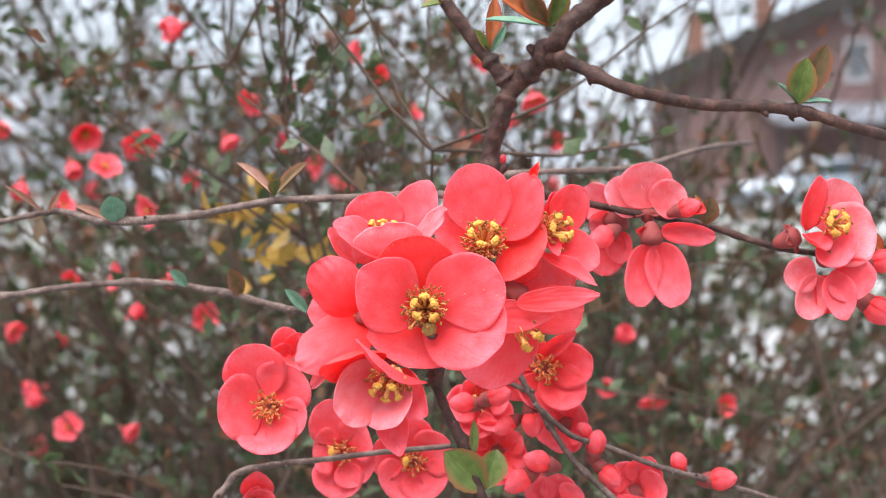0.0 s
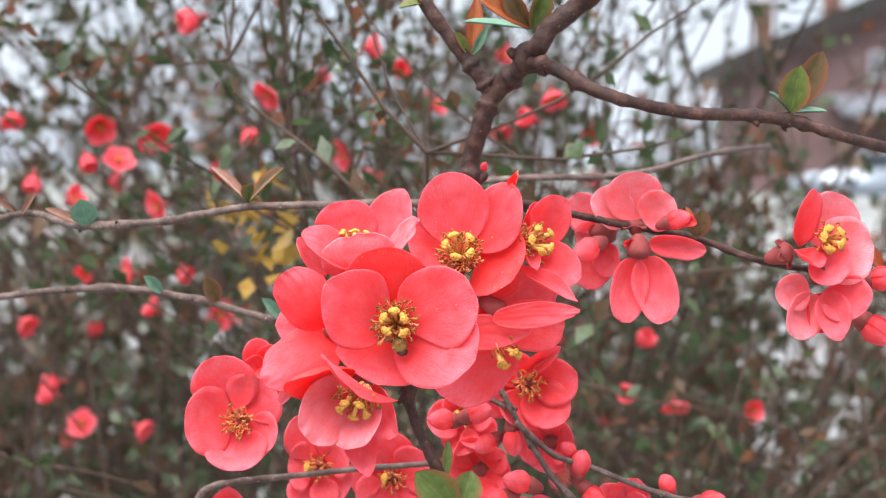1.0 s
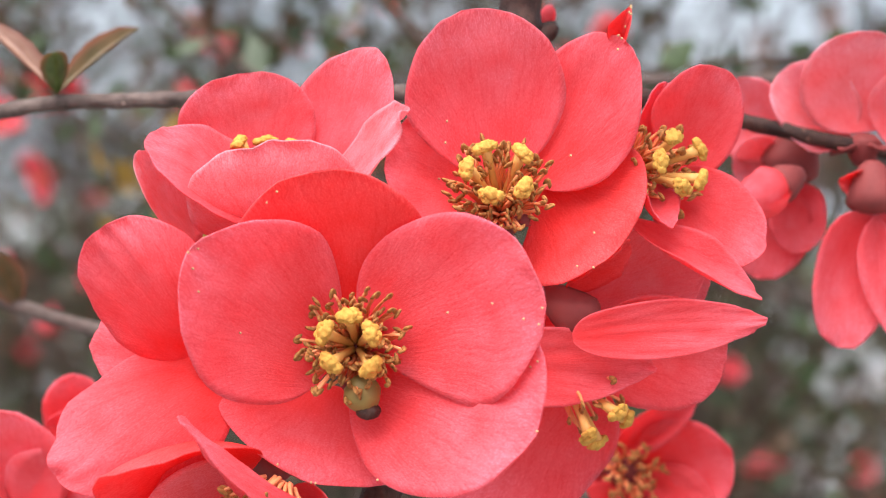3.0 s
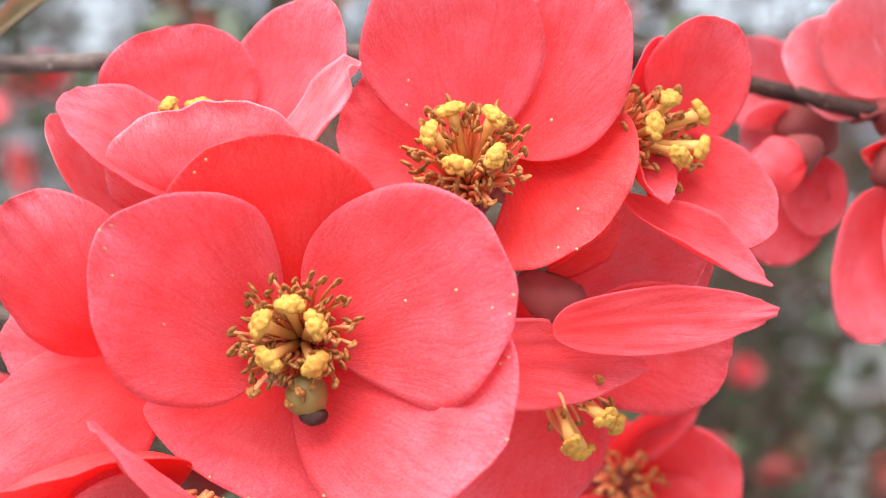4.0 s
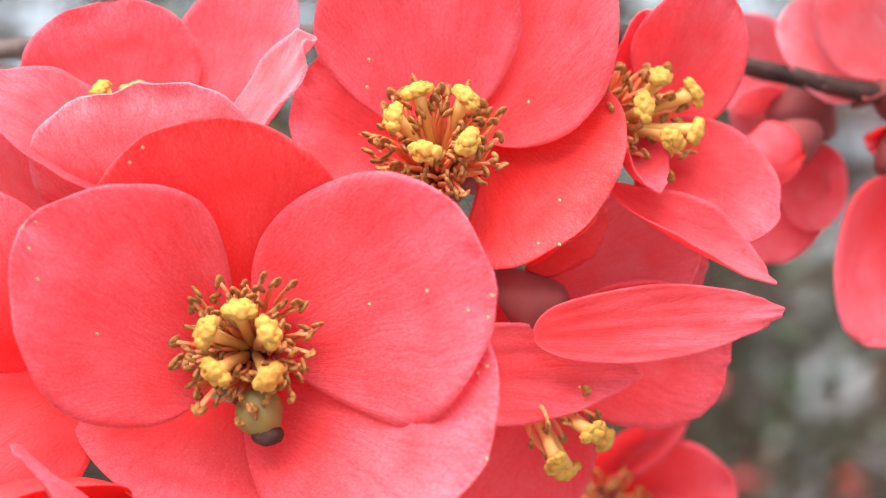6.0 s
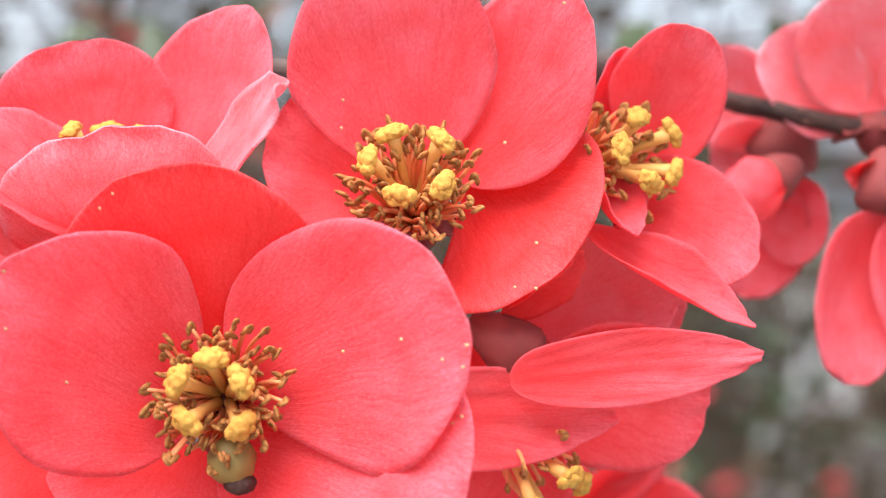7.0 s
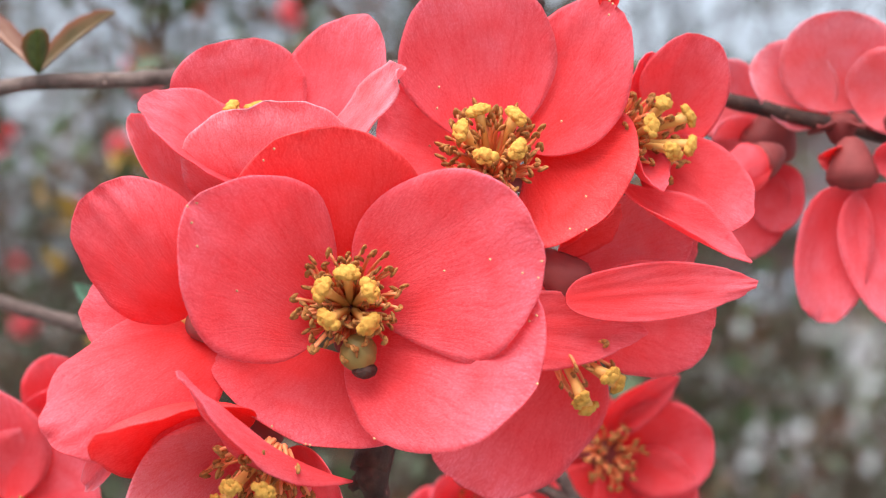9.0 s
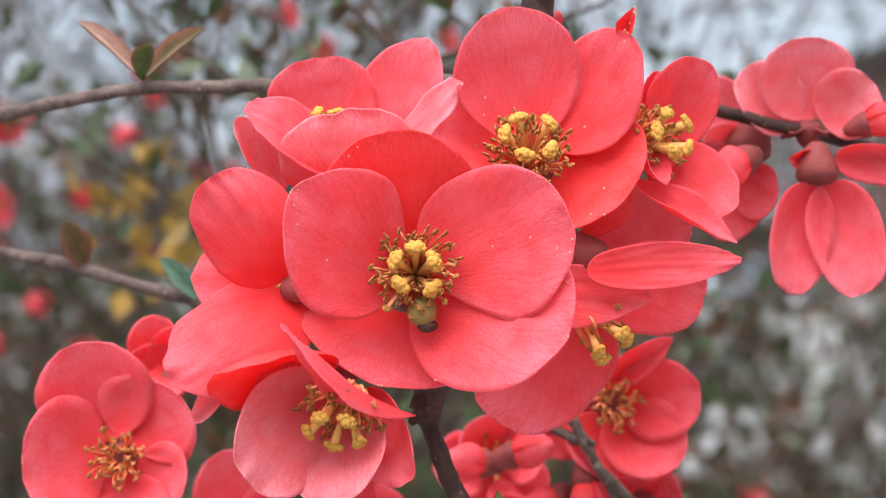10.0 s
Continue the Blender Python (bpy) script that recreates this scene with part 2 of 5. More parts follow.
def mesh_of(name, bm, *mats):
    me = bpy.data.meshes.new(name)
    bm.normal_update()
    bm.to_mesh(me)
    bm.free()
    for m in mats:
        me.materials.append(m)
    me.polygons.foreach_set("use_smooth", [True] * len(me.polygons))
    return me


def part(name, bm, mat, parent, label=""):
    me = bm if isinstance(bm, bpy.types.Mesh) else mesh_of(name, bm, *(mat if isinstance(mat, tuple) else (mat,)))
    ob = new(name, me)
    ob.parent = parent
    if label:
        ob["label"] = label
    return ob


def empty(name, at, label, category, group=""):
    ob = new(name)
    ob.empty_display_size = 0.01
    ob.location = at
    return tagged(ob, label, category, group)


def frame_of(axis, hint=(0, 0, 1)):
    """A turn whose z is the axis and whose x is near the hint."""
    z = Vector(axis).normalized()
    x = Vector(hint) - z * z.dot(Vector(hint))
    if x.length < 1e-6:
        x = z.orthogonal()
    x.normalize()
    return Matrix((x, z.cross(x), z)).transposed()


def smooth_line(points, n):
    """A Catmull-Rom line through the points, n steps to a span."""
    p = [Vector(q) for q in points]
    p = [2 * p[0] - p[1]] + p + [2 * p[-1] - p[-2]]
    out = []
    for i in range(1, len(p) - 2):
        for k in range(n):
            t = k / n
            a, b, c, d = p[i - 1 : i + 3]
            out.append(0.5 * (2 * b + (c - a) * t + (2 * a - 5 * b + 4 * c - d) * t * t + (3 * b - a - 3 * c + d) * t ** 3))
    return out + [p[-2]]


def tube(bm, line, radii, sides=8, rough=0.0, seed=0.0, mat=0):
    """A closed tube along a line; rough: uneven share of the radius."""
    rings = []
    up = None
    for i, p in enumerate(line):
        d = (line[min(i + 1, len(line) - 1)] - line[max(i - 1, 0)]).normalized()
        up = (up - d * up.dot(d)).normalized() if up else d.orthogonal().normalized()
        side = d.cross(up)
        r = radii[i] if isinstance(radii, list) else radii
        ring = []
        for k in range(sides):
            a = 2 * math.pi * k / sides
            w = up * math.cos(a) + side * math.sin(a)
            q = 1 + rough * noise.noise(p * 420 + w * 1.3 + Vector((seed, 0, 0))) if rough else 1
            ring.append(bm.verts.new(p + w * r * q))
        rings.append(ring)
    for a, b in zip(rings, rings[1:]):
        for k in range(sides):
            bm.faces.new((a[k], a[(k + 1) % sides], b[(k + 1) % sides], b[k])).material_index = mat
    bm.faces.new(rings[0][::-1]).material_index = mat
    bm.faces.new(rings[-1]).material_index = mat


def blob(bm, m, u=8, v=6, lumps=0.0, seed=0.0, mat=0):
    made = bmesh.ops.create_uvsphere(bm, u_segments=u, v_segments=v, radius=1.0)["verts"]
    for q in made:
        co = q.co.copy()
        if lumps:
            co *= 1 + lumps * noise.noise(co * 2.1 + Vector((seed, seed * 0.7, 0)))
        q.co = m @ co
    for f in {f for q in made for f in q.link_faces}:
        f.material_index = mat


# ---------------------------------------------------------------- flowers


DISC = (2.35, 2.35, 2.35)


def petal_profile(u, point, form=None, v=0.0):
    """Half width of a petal along its length; point: 0 round, above 0 pointed, below 0 broad-shouldered; form: powers of a full disc on a short claw, for its tip and its two shoulders."""
    if form:
        p = form[0] if u > 0.5 else form[2] if v > 0 else form[1]
        return max(0.09 * (1 - u), (1 - abs(2 * u - 1) ** p) ** (1 / p))
    w0, tipped = 0.5 + 0.07 * point, max(0.0, point)
    if u < w0:
        return 0.13 + 0.87 * (1 - (1 - u / w0) ** (2.5 - 0.8 * point)) ** (0.5 + 0.62 * point)
    tipped = min(tipped, 0.95)
    return max(0.0, 1 - ((u - w0) / (1 - w0)) ** (2.15 - tipped)) ** (0.52 + 0.3 * tipped)


def petal_bm(length, width, cup, bend, curl, wave, seed, nu=14, nv=12, thick=0.00022, point=0.0, form=None):
    """Petal from its claw at the origin along +x; +z is the inner side. cup: rise of the sides; bend: dip of the middle line; curl: how far the rim rolls back."""
    bm = bmesh.new()
    uvl, riml = bm.loops.layers.uv.new("uv"), bm.loops.layers.uv.new("rim")
    layers, where, rims = ([], []), {}, {}
    for i in range(nu + 1):
        u = 0.5 - 0.5 * math.cos(math.pi * i / nu) if form else 1 - (1 - i / nu) ** 1.8
        for j in range(nv + 1):
            v = 2 * j / nv - 1
            h = petal_profile(u, point, form, v)
            edge = max(abs(v) * h, u) ** 4
            nz = noise.noise(Vector((u * 2.6 + seed, v * h * 2.3, seed * 1.7)))
            nf = noise.noise(Vector((u * 7 + seed * 2, v * h * 6, seed)))
            y = width / 2 * h * v * (1 + 0.06 * nz)
            x = length * u * (1 - 0.05 * (v * h) ** 2 + 0.025 * nf * u)
            z = cup * (v * h) ** 2 - bend * length * math.sin(math.pi * u ** 0.85) - curl * length * max(0, u - 0.6) ** 2 * 2.2
            z -= curl * width * max(0, abs(v * h) - 0.75) ** 2 * 1.5
            z += wave * (nz * 1.6 + 0.7 * nf) * (0.25 + edge) * u
            z += 0.012 * length * u * (1.15 - u) * math.cos(9 * v * h / (0.35 + u) + 3 * nz)
            for layer, off in ((0, thick / 2), (1, -thick / 2)):
                q = bm.verts.new((x, y, z + off))
                where[q] = (u, 0.5 + 0.5 * v * h)
                rims[q] = (min(1.0, min((1 - abs(v)) * h * width / 2, (1 - u) * length) / 0.006), 0.0)
                layers[layer].append(q)
    wide = nv + 1
    for layer in (0, 1):
        g = layers[layer]
        for i in range(nu):
            for j in range(nv):
                f = [g[i * wide + j], g[(i + 1) * wide + j], g[(i + 1) * wide + j + 1], g[i * wide + j + 1]]
                bm.faces.new(f if layer == 0 else f[::-1])
    rim = [i * wide for i in range(nu + 1)] + [nu * wide + j for j in range(1, nv + 1)] + [i * wide + nv for i in range(nu - 1, -1, -1)] + [j for j in range(nv - 1, 0, -1)]
    for a, b in zip(rim, rim[1:] + rim[:1]):
        bm.faces.new((layers[0][b], layers[0][a], layers[1][a], layers[1][b]))
    for f in bm.faces:
        for lp in f.loops:
            lp[uvl].uv, lp[riml].uv = where[lp.vert], rims[lp.vert]
    bmesh.ops.remove_doubles(bm, verts=bm.verts, dist=1e-6)
    return bm


def petal_pose(base, tip, inner, twist=0.0):
    x = (tip - base).normalized()
    z = (inner - x * inner.dot(x)).normalized()
    m = Matrix((x, z.cross(x), z)).transposed().to_4x4()
    return Matrix.Translation(base) @ m @ Matrix.Rotation(radians(twist), 4, "X")


def stamen_meshes():
    bm = bmesh.new()
    line = [Vector((0.0006 * math.sin(k * 0.5), 0, 0.0072 * k / 6)) for k in range(7)]
    tube(bm, line, [0.00034, 0.0003, 0.00028, 0.00026, 0.00024, 0.00022, 0.0002], 6)
    fil = mesh_of("stamen", bm, FILAMENT)
    bm = bmesh.new()
    tip = Vector((0.0, 0, 0.0074))
    for s in (-1, 1):
        blob(bm, Matrix.Translation(tip + Vector((0.0, s * 0.00026, 0))) @ Matrix.Rotation(0.3 * s, 4, "X") @ Matrix.Diagonal((0.00024, 0.00034, 0.0008, 1)), 7, 6, 0.3, s)
    ant = mesh_of("anther", bm, ANTHER)
    bm = bmesh.new()
    line = [Vector((0.0009 * (k / 6) ** 2, 0, 0.0095 * k / 6)) for k in range(7)]
    tube(bm, line, [0.0006, 0.00056, 0.00054, 0.00054, 0.00058, 0.00068, 0.0008], 8)
    sty = mesh_of("style", bm, STYLE)
    bm = bmesh.new()
    for a, b, c, r in ((0.0009, 0.0, 0.0098, 0.0009), (0.001, 0.00085, 0.0096, 0.00078), (0.001, -0.00085, 0.0096, 0.00078), (0.0016, 0.00045, 0.0095, 0.0006), (0.0016, -0.00045, 0.0095, 0.0006)):
        blob(bm, Matrix.Translation((a, b, c)) @ Matrix.Diagonal((r * 1.0, r * 1.12, r * 0.8, 1)), 14, 11, 0.4, a * 9000 + b * 5000)
    return fil, ant, sty, mesh_of("stigma", bm, STIGMA)


STAMEN, ANTHER_MESH, STYLE_MESH, STIGMA_MESH = stamen_meshes()


def calyx_bm(length, radius):
    """Urn-shaped cup behind the petals, its mouth at the origin and its stalk along -z."""
    bm = bmesh.new()
    rings = []
    for k, (z, r) in enumerate(((0.0009, 0.3), (0.0006, 0.7), (-0.03, 0.95), (-0.14, 1.06), (-0.32, 1.0), (-0.52, 0.86), (-0.72, 0.7), (-0.9, 0.5), (-1.0, 0.25))):
        zz = z if abs(z) < 0.01 else z * length
        rings.append([bm.verts.new((radius * r * math.cos(a * math.pi / 6), radius * r * math.sin(a * math.pi / 6), zz)) for a in range(12)])
    for a, b in zip(rings, rings[1:]):
        for k in range(12):
            bm.faces.new((a[k], b[k], b[(k + 1) % 12], a[(k + 1) % 12]))
    bm.faces.new(rings[0])
    bm.faces.new(rings[-1][::-1])
    return bm


def sepal_bm(radius):
    bm = petal_bm(radius * 1.1, radius * 1.1, 0.0006, 0.05, 0.2, 0, 3.0, 6, 6, 0.0004)
    return bm


def petal(tip, width, cup=3, bend=0.13, twist=0, curl=0.1, wave=0.0007, mat=None, point=0, face=0, root=None, form=None):
    """One petal: its tip and width in millimetres; face: how far its inner side is turned out of the bush."""
    return tip, width, cup, bend, twist, curl, wave, mat, point, face, root, form


def bud(at, axis, size):
    """A closed coral bud: wrapped petals in a red calyx."""
    c, z = W(*at), Vector(axis).normalized()
    thing = empty("quince_bud", c, "closed coral quince bud in a dark red calyx", "flower bud", "quince buds")
    turn = frame_of(z).to_4x4() @ Matrix.Diagonal((size, size, size, 1))
    for k in range(4):
        bm = bmesh.new()
        uvl, riml = bm.loops.layers.uv.new("uv"), bm.loops.layers.uv.new("rim")
        rows, where = [], {}
        for i in range(9):
            u = i / 8
            r = 0.0037 * (0.55 + 0.45 * math.sin(min(u / 0.5, 1) * math.pi / 2)) * max(0.02, 1 - u ** 2.6) ** 0.5 * (1 + 0.03 * k)
            row = []
            for j in range(9):
                v = 2 * j / 8 - 1
                a = k * 1.65 + v * 1.25
                q = bm.verts.new((r * (1 + 0.13 * v) * math.cos(a), r * (1 + 0.13 * v) * math.sin(a), -0.001 + 0.0095 * u - 0.0008 * v * v * u))
                where[q] = (u, 0.5 + v / 2)
                row.append(q)
            rows.append(row)
        for a, b in zip(rows, rows[1:]):
            for j in range(8):
                bm.faces.new((a[j], a[j + 1], b[j + 1], b[j]))
        for f in bm.faces:
            for lp in f.loops:
                lp[uvl].uv = where[lp.vert]
                lp[riml].uv = (0.5, 0.0)
        part("petal", bm, PETAL_PALE if k % 2 else PETAL, thing).matrix_local = turn
    part("calyx", calyx_bm(0.006, 0.0029), CALYX, thing, "dark red calyx").matrix_local = turn
    return thing


bm = bmesh.new()
blob(bm, Matrix.Diagonal((0.00021, 0.00016, 0.00015, 1)), 6, 5, 0.3, 1.0)
POLLEN = mesh_of("pollen_grain", bm, speckled("pale_pollen", (0.5, 0.3, 0.14), (0.78, 0.5, 0.28), 900))


def flower(label, at, axis, petals, mat=PETAL, stamens=26, reach=1.0, group="quince blossoms", calyx=CALYX, cup_len=0.0085, spread=1.0, styles=5, fine=True, seed=1, lean=0.24, cup_wide=0.0031, heart=None, pollen=0, flare=8, sepals=5, style_turn=0.25):
    """at: the floor of the cup in millimetres; axis: the way it opens."""
    rng = random.Random(seed)
    c, axis = W(*at), Vector(axis).normalized()
    thing = empty("quince_flower", c, label, "flower", group)
    turn = frame_of(axis)
    for k, (tip, width, cup, bend, twist, curl, wave, pm, point, face, root, form) in enumerate(petals):
        t = W(*tip) - c
        out = t - axis * t.dot(axis)
        base = W(*root) - c if root else out.normalized() * 0.0022 + axis * 0.0003
        inner = (axis * 0.02 - (base + t) * 0.5).normalized().lerp(Vector((0.05, -1, 0.05)), face)
        size = (t - base).length
        bm = petal_bm(size, width / 1000, cup / 1000, bend, curl, wave, seed * 3.1 + k * 1.7, *((24, 22) if fine else (12, 10)), point=point, form=form)
        ob = part("petal", bm, pm or mat, thing)
        ob.matrix_local = petal_pose(base, t, inner, twist)
        for q in rng.sample(range(60, len(ob.data.vertices)), pollen):
            v = ob.data.vertices[q]
            if v.normal.z > 0:
                part("pollen_grain", POLLEN, None, ob).matrix_local = Matrix.Translation(v.co)
    body = part("calyx", calyx_bm(cup_len, cup_wide), calyx, thing, "red-brown urn-shaped calyx")
    body.matrix_local = turn.to_4x4()
    sep = None
    for k in range(sepals):
        sep = part("sepal", sep.data if sep else sepal_bm(0.0026), CALYX, thing)
        a = Matrix.Rotation(2 * math.pi * (k + 0.5) / 5, 4, "Z")
        sep.matrix_local = turn.to_4x4() @ a @ Matrix.Translation((0.0022, 0, -0.0014)) @ Matrix.Rotation(radians(flare), 4, "Y")
    turn4 = turn.to_4x4()
    if heart:
        turn4 = Matrix.Translation(W(*heart[0]) - c) @ frame_of(heart[1]).to_4x4()
    if stamens:
        for k in range(stamens):
            ring = (0.0011, 0.0018, 0.0024)[k % 3]
            a = 2 * math.pi * (k * 0.381966 + rng.uniform(-0.02, 0.02))
            tilt = (0.28, 0.48, 0.68)[k % 3] * spread + rng.uniform(-0.1, 0.1)
            m = Matrix.Rotation(a, 4, "Z") @ Matrix.Translation((ring, 0, 0.0002)) @ Matrix.Rotation(tilt, 4, "Y")
            m = turn4 @ m @ Matrix.Rotation(rng.uniform(0, 6), 4, "Z") @ Matrix.Diagonal((1, 1, reach * rng.uniform(0.72, 1.08), 1))
            s = part("stamen", STAMEN, None, thing)
            s.matrix_local = m
            an = part("anther", ANTHER_MESH, None, s, "split brown-gold anther")
            an.matrix_local = Matrix.Translation((0, 0, 0.0072)) @ Matrix.Rotation(rng.uniform(-0.5, 0.5), 4, "X") @ Matrix.Translation((0, 0, -0.0072))
    for k in range(styles):
        a = 2 * math.pi * (k + style_turn) / styles + rng.uniform(-0.15, 0.15)
        m = turn4 @ Matrix.Rotation(a, 4, "Z") @ Matrix.Translation((0.0006, 0, 0)) @ Matrix.Rotation(lean + rng.uniform(-0.06, 0.06), 4, "Y") @ Matrix.Diagonal((1, 1, reach * rng.uniform(0.98, 1.12), 1))
        s = part("style", STYLE_MESH, None, thing, "pale yellow style")
        s.matrix_local = m
        g = part("stigma", STIGMA_MESH, None, s, "lobed yellow stigma")
    return thing


front = flower(
    "wide open coral quince blossom facing out with yellow stigmas", (-0.7, 9.0, -1.7), (-0.04, -1, 0.1),
    # side and lower right petals: paler colour paints the brighter light on them
    [petal((-18.0, -7.0, 10.5), 23.1, form=(1.86, 1.48, 2.40), mat=PETAL_PALE, bend=0.1, cup=2.2, curl=0.12, wave=0.0009, root=[-2.2, 8.0, -2.3]),
     petal((21.9, -7.0, 8.4), 24.2, form=(2.16, 1.36, 2.28), mat=PETAL_PALE, bend=0.1, cup=2.2, curl=0.12, wave=0.0009, root=[1.3, 8.0, -0.6]),
     # top petal: the shade behind the side petals is in its deeper colour
     petal((-4.9, 0.0, 20.3), 24.1, form=(2.37, 2.30, 2.30), cup=1, bend=0.08, mat=PETAL_DEEP_SHADED, root=[-0.4, 10.5, -0.4]),
     petal((-5.6, 8.0, -17.8), 28.8, form=(1.63, 2.30, 2.30), cup=0.5, bend=0.02, wave=0.001, root=[-2.2, 15.0, -6.7]),
     petal((22.5, -7.0, -7.4), 26.1, form=(2.49, 2.05, 2.30), cup=2.5, bend=0.08, curl=0.05, wave=0.001, mat=PETAL_PALE, root=[-0.2, 10.5, -4.6])],
    stamens=110, lean=0.2, reach=0.95, pollen=14, seed=1, style_turn=0.0, heart=((0.1, 9.0, -0.9), (-0.04, -1, 0.1)))
flower(
    "open coral quince blossom tilted upward behind the foremost one", (18.0, 18.0, 16.7), (-0.05, -0.88, 0.46),
    [petal((15.0, 13.0, 41.2), 20.7, form=(2.26, 1.72, 1.59), mat=PETAL_ROSE, cup=2, bend=0.12, root=[17.7, 18.0, 19.8]),
     petal((33.3, 13.0, 37.8), 17.2, form=(1.82, 2.12, 2.30), cup=1, root=[21.8, 17.8, 19.7]),
     petal((32.3, 12.0, 10.9), 22.6, form=(2.11, 1.15, 2.31), mat=PETAL_DEEP_SHADED, cup=2, root=[23.6, 18.5, 19.4]),
     petal((4.5, 20.0, 25.7), 17.1, form=DISC, root=[16.5, 21.5, 18.5]),
     petal((34.4, 13.6, 41.6), 2.9, point=0.9, mat=PETAL_DEEP_SHADED, face=0.5, root=[32.6, 16.0, 36.1])],
    stamens=110, reach=0.92, pollen=8, seed=2)
flower(
    "coral quince blossom turned sideways with a pointed lower petal", (36.0, 23.0, 20.7), (0.7, -0.7, 0.14),
    [petal((46.8, 22.0, 34.5), 12.3, form=(2.21, 2.30, 1.34), face=0.6, cup=2, root=[41.0, 25.5, 20.5]),
     petal((51.4, 18.0, 10.0), 12.8, form=(1.94, 2.30, 2.32), face=0.55, cup=2, root=[39.8, 25.0, 20.1]),
     petal((51.2, 15.0, 4.7), 6.4, curl=0.02, wave=0.0004, point=0.8, face=0.35, bend=0.05, root=[34.5, 18.0, 14.9]),
     petal((39.7, 14.0, 13.5), 5.1, point=0.4, face=0.3, root=[36.0, 20.0, 20.3]),
     petal((40.1, 25.0, 32.5), 5.9, face=0.5, mat=PETAL_PALE, root=[37.6, 29.0, 23.7])],
    stamens=60, reach=0.85, seed=3)
flower(
    "cup-shaped pale coral quince blossom opening upward", (-11.6, 19.0, 17.1), (-0.05, -0.35, 0.93),
    [petal((-15.8, 19.0, 33.5), 17.7, form=(2.59, 2.30, 2.30), mat=PETAL_ROSE, face=0.55, cup=1.5, root=[-13.5, 20.0, 20.0]),
     petal((2.0, 18.0, 36.9), 15.5, form=(1.64, 2.30, 3.46), mat=PETAL_ROSE, face=0.55, cup=2, root=[-7.0, 20.0, 19.7]),
     petal((-25.9, 10.0, 25.3), 12.8, point=-0.3, face=0.5, cup=1.5, bend=0.05, mat=PETAL_PALE, root=[-11.6, 15.0, 16.5]),
     petal((6.2, 3.0, 28.5), 10.2, point=0.1, mat=PETAL_FAIR_LIT, face=0.5, cup=1, bend=0.06, root=[-4.5, 14.0, 16.9]),
     # front petal: sky light on its outside is put into the fair colour
     petal((-10.8, 8.0, 24.6), 22.0, form=DISC, bend=0.16, curl=0.12, mat=PETAL_FAIR_LIT, cup=1.5, root=[-10.4, 16.0, 12.2]),
     petal((-27.9, 13.0, 23.5), 6.0, mat=PETAL_FAIR_LIT, face=0.7, point=0.2, root=[-20.6, 16.0, 11.8])],
    stamens=24, reach=0.8, seed=4)
flower(
    "deep coral quince blossom turned away showing its petal backs", (-19.7, 14.0, -3.0), (-0.75, 0.4, 0.1),
    [petal((-31.8, 8.0, 14.0), 16.4, form=(2.20, 2.30, 2.60), cup=-2.5, bend=-0.1, curl=-0.1, wave=0.0014, face=0.75, root=[-19.6, 13.0, -1.5]),
     petal((-37.8, 8.0, -17.6), 18.7, form=(1.81, 3.69, 2.30), cup=-3, bend=-0.1, curl=-0.1, wave=0.0014, face=0.7, root=[-17.5, 15.0, -5.1]),
     petal((-34.6, 20.0, 0.6), 14.0, form=DISC, face=0.8, root=[-20.1, 15.0, -3.1]),
     petal((-34.6, 20.0, -24.8), 3.8, mat=PETAL_FAIR_LIT, face=0.85, root=[-28.1, 16.0, -15.7])],
    stamens=0, styles=1, reach=1.5, sepals=0, cup_wide=0.0022, seed=5)
flower(
    "nodding coral quince blossom below the foremost one", (-12.3, 18.0, -17.7), (-0.3, -0.78, -0.55),
    [petal((-30.5, -2.0, -17.0), 13.8, form=DISC, face=0.3, cup=4, bend=0.15, mat=PETAL_DEEP_SHADED, root=[-12.5, 11.0, -15.8]),
     petal((-25.3, 1.0, -31.5), 18.2, form=DISC, mat=PETAL_FAIR_LIT, face=0.5, cup=2, root=[-12.5, 12.0, -18.9]),
     petal((-12.7, 4.0, -35.6), 16.6, form=DISC, mat=PETAL_FAIR_LIT, face=0.5, cup=2, root=[-11.6, 12.5, -19.8]),
     petal((-1.4, 8.0, -33.2), 10.3, form=DISC, mat=PETAL_PALE, face=0.5, root=[-8.1, 12.0, -18.9]),
     petal((-8.4, 8.0, -44.3), 10.1, mat=PETAL_PALE, point=0.75, face=0.6, root=[-12.2, 13.0, -27.4]),
     petal((-19.9, -5.0, -8.1), 4.9, cup=3, bend=-0.06, point=0.3, face=0.15, curl=0.0, root=[0.2, 8.0, -22.5])],
    stamens=64, reach=0.9, seed=6, sepals=0, heart=((-9.7, 9.5, -18.6), (-0.3, -0.6, -0.72)))
